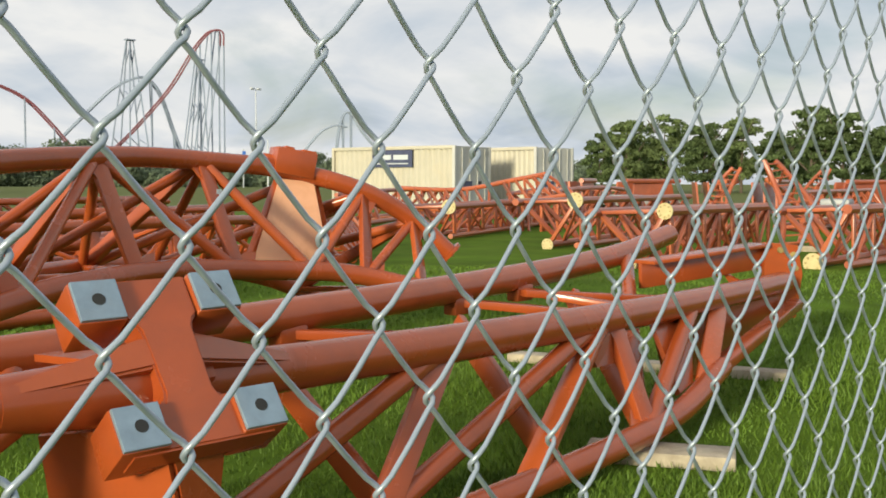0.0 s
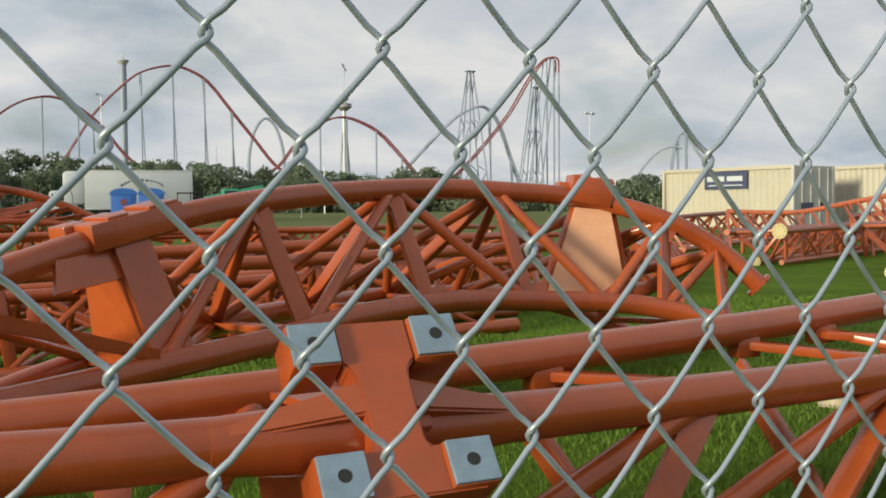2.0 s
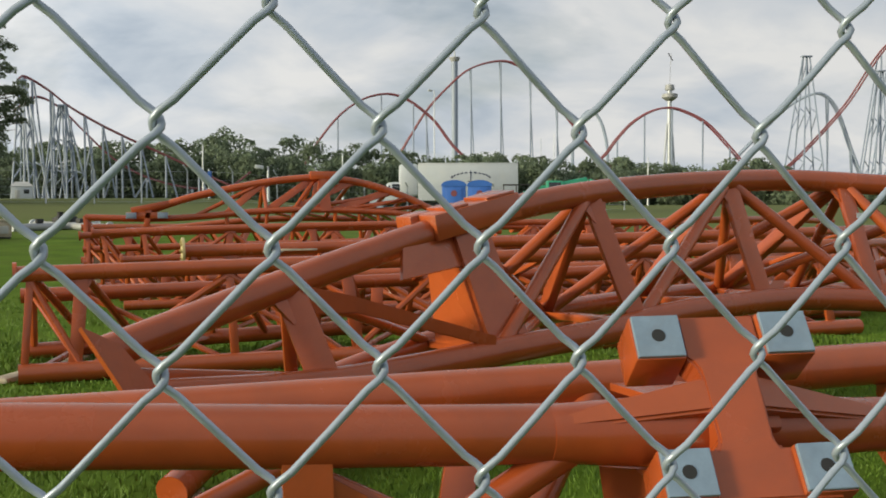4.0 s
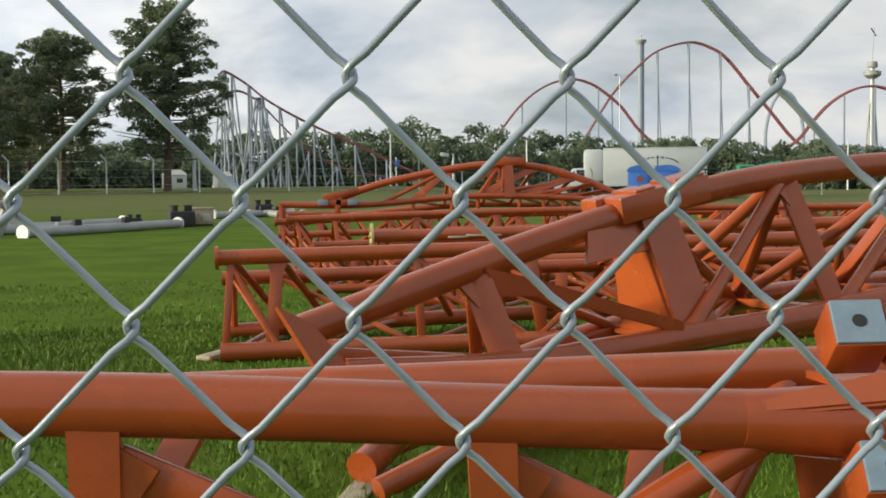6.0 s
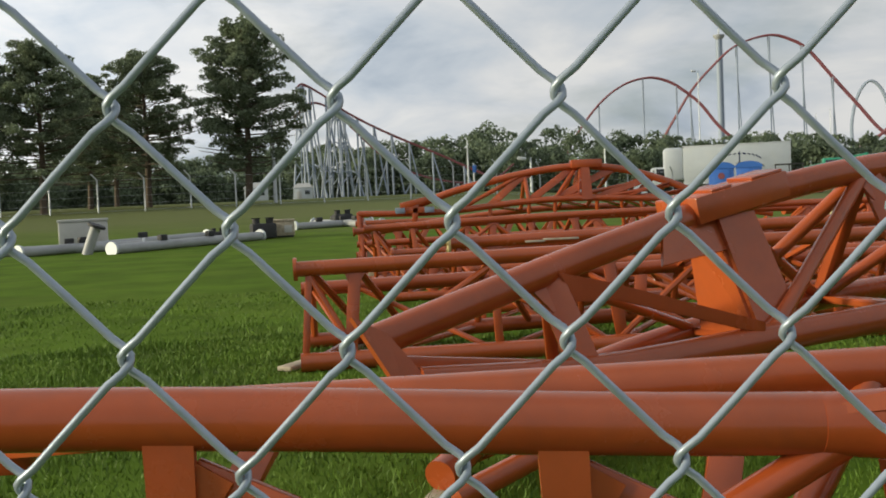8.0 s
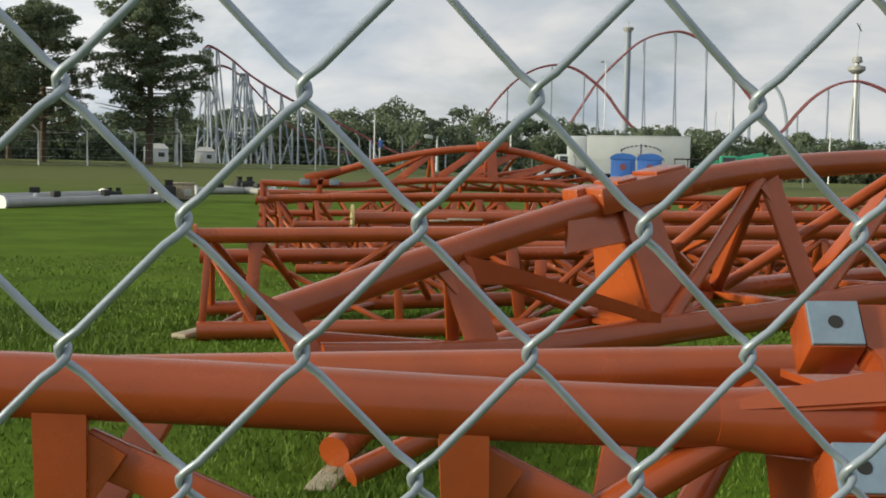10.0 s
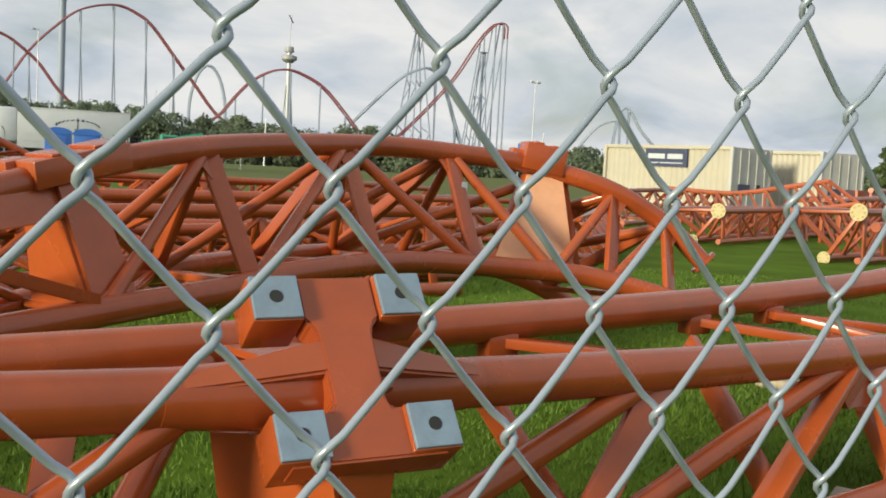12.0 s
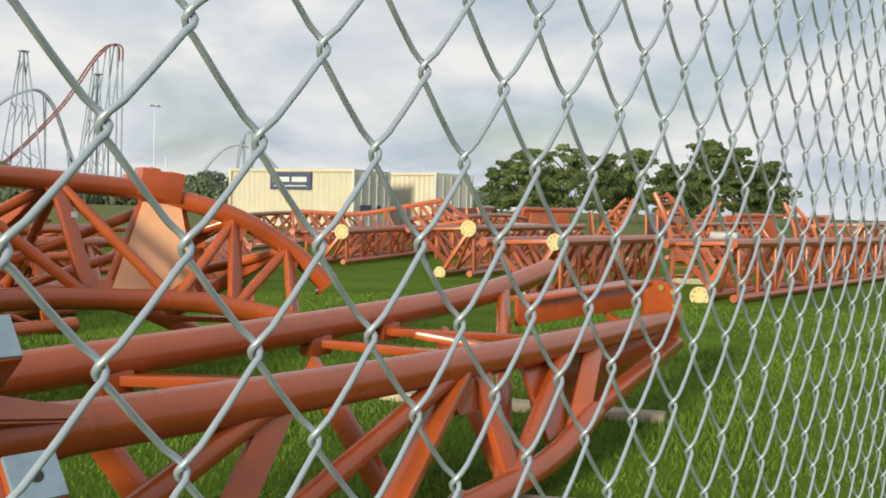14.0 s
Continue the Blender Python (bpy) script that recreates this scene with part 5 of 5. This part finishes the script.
def box_truck():
    b = bearing(15.9, 78)
    g = rise(b.x, b.y) - 0.2
    ob = thing("box_truck", "white box truck parked on the far side of the field", "truck", "", (b.x, b.y, g), -16)
    box = part("cargo_box", add_box(bmesh.new(), (7.3, 2.5, 2.75), pose(0.55, 0, 2.40), 0.04), WHITE, ob)
    for z in (1.08, 3.74):
        part("box_rail", add_box(bmesh.new(), (7.34, 2.54, 0.09), pose(0.55, 0, z), 0.01), GALV_FAR, box)
    part("roof_fairing", add_box(bmesh.new(), (1.45, 2.4, 2.35), pose(-3.80, 0, 2.55), 0.26), WHITE, ob, "rounded white roof fairing")
    cab = part("cab", add_box(bmesh.new(), (1.9, 2.2, 1.45), pose(-4.5, 0, 1.65), 0.22), WHITE, ob)
    part("side_window", add_box(bmesh.new(), (0.95, 0.04, 0.55), pose(-4.55, -1.105, 1.98), 0.02), GLASS, cab)
    part("windscreen", plate([(-5.42, -0.92, 1.72), (-5.42, 0.92, 1.72), (-5.20, 0.85, 2.28), (-5.20, -0.85, 2.28)], 0.05), GLASS, cab, smooth=False)
    part("mirror", add_box(bmesh.new(), (0.10, 0.16, 0.45), pose(-5.2, -1.28, 1.95), 0.03), BLACK, cab)
    hood = part("hood", plate([(-5.4, -0.95, 1.70), (-6.55, -0.95, 1.42), (-6.72, -0.95, 0.75), (-5.4, -0.95, 0.70)], 0.10, 0.03), WHITE, ob, smooth=False)
    part("hood_top", add_box(bmesh.new(), (1.25, 1.9, 0.80), pose(-6.0, 0, 1.12, 0, -8, 0), 0.16), WHITE, hood)
    part("bumper", add_box(bmesh.new(), (0.2, 2.2, 0.28), pose(-6.75, 0, 0.62), 0.04), GALV_FAR, ob)
    part("chassis", add_box(bmesh.new(), (10.6, 1.0, 0.3), pose(-1.2, 0, 0.75), 0.03), BLACK, ob)
    for x in (-5.9, 2.2, 3.2):
        box_wheel(ob, (x, -1.05, 0.48), (0, 1, 0), 0.48, 0.3)
        box_wheel(ob, (x, 1.05, 0.48), (0, 1, 0), 0.48, 0.3)
    # arched emblem, too far to read
    for k in range(11):
        a = radians(152 - 12.4 * k)
        part("emblem_bar", add_box(bmesh.new(), (0.20, 0.02, 0.13 if k in (0, 6) else 0.08), pose(0.75 + 1.55 * math.cos(a), -1.262, 2.45 + 0.62 * math.sin(a), 0, 90 - math.degrees(a), 0)), NAVY, box, smooth=False)
    part("emblem_bar", add_box(bmesh.new(), (0.06, 0.02, 0.95), pose(0.75, -1.262, 2.75)), NAVY, box, smooth=False)
    part("emblem_bar", add_box(bmesh.new(), (0.50, 0.02, 0.05), pose(0.75, -1.262, 2.42)), NAVY, box, smooth=False)


def toilet(az, dist):
    b = bearing(az, dist)
    g = rise(b.x, b.y) - 0.06
    ob = thing("portable_toilet", "blue plastic portable toilet with a domed roof", "portable toilet", "portable toilets", (b.x, b.y, g), -az)
    part("cabin", add_box(bmesh.new(), (0.98, 0.98, 1.55), pose(0, 0, 0.84), 0.05), BLUE, ob)
    door = part("door", add_box(bmesh.new(), (0.66, 0.04, 1.36), pose(0, -0.50, 0.82), 0.02), BLUE, ob)
    part("handle", add_box(bmesh.new(), (0.09, 0.05, 0.13), pose(0.22, -0.53, 0.9), 0.01), RED, door)
    part("sign_disc", tube([(0.0, -0.52, 1.28), (0.0, -0.53, 1.28)], 0.13, 14), RED, door, "round red sign")
    bm = tube([(0, -0.52, 1.62), (0, 0.52, 1.62)], 0.53, 20)
    for v in bm.verts:
        v.co.z = max(1.58, 1.60 + (v.co.z - 1.62) * 0.44)
    part("roof", bm, BLUE, ob, "domed blue roof")
    part("base", add_box(bmesh.new(), (1.04, 1.04, 0.12), pose(0, 0, 0.06), 0.02), BLACK, ob)


def telehandler():
    b = bearing(21.1, 68)
    g = rise(b.x, b.y) - 0.1
    ob = thing("telehandler", "green telescopic handler parked behind the pieces", "telehandler", "", (b.x, b.y, g), -14)
    part("chassis", add_box(bmesh.new(), (3.2, 1.6, 0.6), pose(0, 0, 0.9), 0.08), GREEN, ob)
    part("boom", beam((-1.7, 0.2, 1.45), (2.0, 0.2, 2.15), 0.45, 0.5, 0.04), GREEN, ob)
    cab = part("cab", add_box(bmesh.new(), (1.0, 0.9, 1.1), pose(-0.2, -0.4, 1.6), 0.08), GREEN, ob)
    part("window", add_box(bmesh.new(), (0.8, 0.92, 0.6), pose(-0.2, -0.4, 1.75), 0.04), GLASS, cab)
    part("counterweight", add_box(bmesh.new(), (0.7, 1.6, 0.8), pose(-1.8, 0, 1.1), 0.1), GREEN, ob)
    part("fork_carriage", add_box(bmesh.new(), (0.2, 1.2, 0.9), pose(2.2, 0.2, 1.8), 0.03), GREEN, ob)
    for x in (-1.1, 1.1):
        for y in (-0.8, 0.8):
            box_wheel(ob, (x, y, 0.5), (0, 1, 0), 0.5, 0.35)


def buggy():
    b = bearing(19.0, 64)
    g = rise(b.x, b.y)
    ob = thing("utility_buggy", "dark open utility buggy with a roof frame", "buggy", "", (b.x, b.y, g), -18)
    part("body", add_box(bmesh.new(), (2.6, 1.4, 0.5), pose(0, 0, 0.65), 0.08), BLACK, ob)
    part("roof", add_box(bmesh.new(), (1.6, 1.3, 0.07), pose(-0.1, 0, 1.75), 0.02), BLACK, ob)
    for x in (-0.85, -0.1, 0.65):
        part("roof_post", tube([(x, -0.6, 0.8), (x, -0.6, 1.74)], 0.035, 6), BLACK, ob)
    part("seat", add_box(bmesh.new(), (0.5, 1.2, 0.5), pose(-0.2, 0, 1.0), 0.08), BLACK, ob)
    for x in (-0.85, 0.85):
        for y in (-0.65, 0.65):
            box_wheel(ob, (x, y, 0.32), (0, 1, 0), 0.32, 0.25)


box_truck()
toilet(15.50, 43.5)
toilet(16.90, 43.5)
telehandler()
buggy()


# ---- far fence and pipes by the pines ----
def far_fence():
    ob = thing("security_fence", "galvanised wire security fence with angled post tops", "fence")
    pts = []
    for k in range(26):
        az = -34 + k * 2.35
        b = bearing(az, 58 + 0.9 * max(az, 0))
        g = rise(b.x, b.y)
        pts.append(Vector((b.x, b.y, g)))
        part("post", tube([(b.x, b.y, g), (b.x, b.y, g + 1.75), (b.x - 0.22, b.y - 0.25, g + 2.05)], 0.045, 6), GALV_FAR, ob)
    for h in (0.08, 0.45, 0.85, 1.25, 1.7):
        part("wire", tube([p + Vector((0, 0, h)) for p in pts], 0.005, 4), GALV_FAR, ob)


far_fence()


def pipe(a, b, r, label="grey steel pipe lying on the grass"):
    p, q = Vector(a), Vector(b)
    p.z += rise(p.x, p.y) + r
    q.z += rise(q.x, q.y) + r
    ob = thing("steel_pipe", label, "pipe", "pipes on the grass")
    part("barrel", tube([p, q], r, 14), GREY_PIPE, ob)
    d = (q - p).normalized()
    for e, s in ((p, -1), (q, 1)):
        flange(ob, e, d * s, r * 1.5, GALV_FAR, thick=0.06)
    for u in (0.3, 0.62):
        c = p.lerp(q, u)
        part("lug", add_box(bmesh.new(), (0.22, 0.14, 0.14), beam_pose(c - d, c + d) @ Matrix.Translation((0, 0, r + 0.06)), 0.02), BLACK, ob)


pipe(flat2(bearing(-17.0, 24.5)), flat2(bearing(-9.4, 28.5)), 0.115)
pipe((*flat2(bearing(-21.5, 25.5))[:2], 0.0), (*flat2(bearing(-12.2, 29.0))[:2], 0.05), 0.115)
pipe(flat2(bearing(-25.0, 26.5)), flat2(bearing(-15.5, 26.4)), 0.115)
pipe(flat2(bearing(-7.4, 34)), flat2(bearing(-3.4, 35)), 0.115)
pipe(flat2(bearing(-6.4, 36)), flat2(bearing(-2.8, 33)), 0.115)


def pump(az, dist, s, label):
    """A dark block of fittings with bolted necks."""
    b = bearing(az, dist)
    ob = thing("pipe_fitting", label, "fitting", "fittings on the grass", (b.x, b.y, rise(b.x, b.y)), 20)
    part("housing", add_box(bmesh.new(), (0.9 * s, 0.6 * s, 0.55 * s), pose(0, 0, 0.3 * s), 0.05), BLACK, ob)
    for x in (-0.25, 0.25):
        part("neck", tube([(x * s, 0, 0.5 * s), (x * s, 0, 0.75 * s), (x * s, 0, 0.78 * s)], [0.14 * s, 0.14 * s, 0.2 * s], 12), BLACK, ob)


pump(-9.2, 29.0, 0.75, "dark steel fitting at the end of a pipe")
pump(-11.6, 29.3, 0.45, "small dark fitting on the grass")
pump(-4.9, 35.0, 0.7, "dark bent pipe fitting on the grass")


def elbow(az, dist):
    b = bearing(az, dist)
    ob = thing("pipe_elbow", "dark grey upright pipe elbow with a flange", "fitting", "fittings on the grass", (b.x, b.y, rise(b.x, b.y)))
    part("bend", tube(smooth_path([(-0.14, 0, 0.0), (-0.02, 0, 0.32), (0.10, 0, 0.62)], 8), 0.12, 12), GREY_PIPE, ob)
    flange(ob, (0.10, 0, 0.62), (0.2, 0, 0.5), 0.21, BLACK, thick=0.06)


elbow(-18.0, 25.0)


def crate(az, dist, w, h, mat, label, name="equipment_box"):
    b = bearing(az, dist)
    ob = thing(name, label, "box", "", (b.x, b.y, rise(b.x, b.y)), -az)
    part("body", add_box(bmesh.new(), (w, w * 0.7, h), pose(0, 0, h / 2 + 0.05), 0.03), mat, ob)
    part("lid", add_box(bmesh.new(), (w * 1.04, w * 0.74, 0.06), pose(0, 0, h + 0.08), 0.015), mat, ob)
    part("panel", add_box(bmesh.new(), (w * 0.35, 0.03, h * 0.5), pose(w * 0.2, -w * 0.36, h * 0.6), 0.008), CONT_GREY, ob)
    part("skid", add_box(bmesh.new(), (w * 0.9, w * 0.6, 0.06), pose(0, 0, 0.03), 0.01), BLACK, ob)


crate(-18.4, 27.5, 1.15, 0.68, CONT_GREY, "pale equipment box standing on the grass")
crate(-8.1, 29.5, 0.6, 0.4, TIMBER, "small wooden crate beside the pipes", "wooden_crate")


def flatbed(az, dist, turn):
    b = bearing(az, dist)
    ob = thing("flatbed_trailer", "pale flatbed trailer loaded with steel parts", "trailer", "trailers", (b.x, b.y, rise(b.x, b.y)), turn)
    part("deck", add_box(bmesh.new(), (1.9, 1.3, 0.10), pose(0, 0, 0.46), 0.02), CONCRETE, ob)
    part("load", add_box(bmesh.new(), (0.7, 0.6, 0.16), pose(-0.3, 0, 0.59), 0.05), GREY_PIPE, ob)
    part("drawbar", beam((0.95, 0, 0.44), (1.8, 0, 0.40), 0.10, 0.10), BLACK, ob)
    for x in (-0.6, 0.3):
        for y in (-0.62, 0.62):
            box_wheel(ob, (x, y, 0.30), (0, 1, 0), 0.30, 0.16)


flatbed(60.6, 27, -20)
flatbed(71.0, 24, 10)


def shed(az, dist, w, h):
    """A small pale service building by the far rides."""
    b = bearing(az, dist)
    ob = thing("service_shed", "small pale service building near the far coaster", "shed", "service sheds", (b.x, b.y, rise(b.x, b.y)), -az)
    part("wall", add_box(bmesh.new(), (w, w * 0.8, h), pose(0, 0, h / 2), 0.03), WHITE, ob)
    bm = bmesh.new()
    ring = [bm.verts.new((x * w * 0.55, y * w * 0.45, h - 0.02)) for x, y in ((-1, -1), (1, -1), (1, 1), (-1, 1))]
    ridge = [bm.verts.new((x * w * 0.30, 0, h + w * 0.22)) for x in (-1, 1)]
    for f in ((ring[0], ring[1], ridge[1], ridge[0]), (ring[2], ring[3], ridge[0], ridge[1]), (ring[1], ring[2], ridge[1]), (ring[3], ring[0], ridge[0]), tuple(reversed(ring))):
        bm.faces.new(f)
    part("roof", bm, CONT_GREY, ob, "grey hipped roof", smooth=False)
    part("door", add_box(bmesh.new(), (w * 0.22, 0.08, h * 0.7), pose(-w * 0.2, -w * 0.4, h * 0.35), 0.01), CONT_GREY, ob)
    part("window", add_box(bmesh.new(), (w * 0.25, 0.08, h * 0.3), pose(w * 0.22, -w * 0.4, h * 0.6), 0.01), GLASS, ob)


shed(-9.4, 120, 2.6, 1.6)
shed(-6.9, 124, 2.2, 1.5)


def blue_banner(az, dist, z):
    b = bearing(az, dist)
    g = rise(b.x, b.y)
    ob = thing("banner_post", "grey post with a small blue banner", "banner", "banner posts", (b.x, b.y, g), -az)
    part("post", tube([(0, 0, 0), (0, 0, z + 0.8)], 0.09, 7), GALV_FAR, ob)
    part("banner", add_box(bmesh.new(), (0.5, 0.06, 1.0), pose(0.1, -0.12, z), 0.02), BLUE, ob, "blue banner")


blue_banner(2.4, 140, 3.2)
blue_banner(39.7, 150, 4.6)
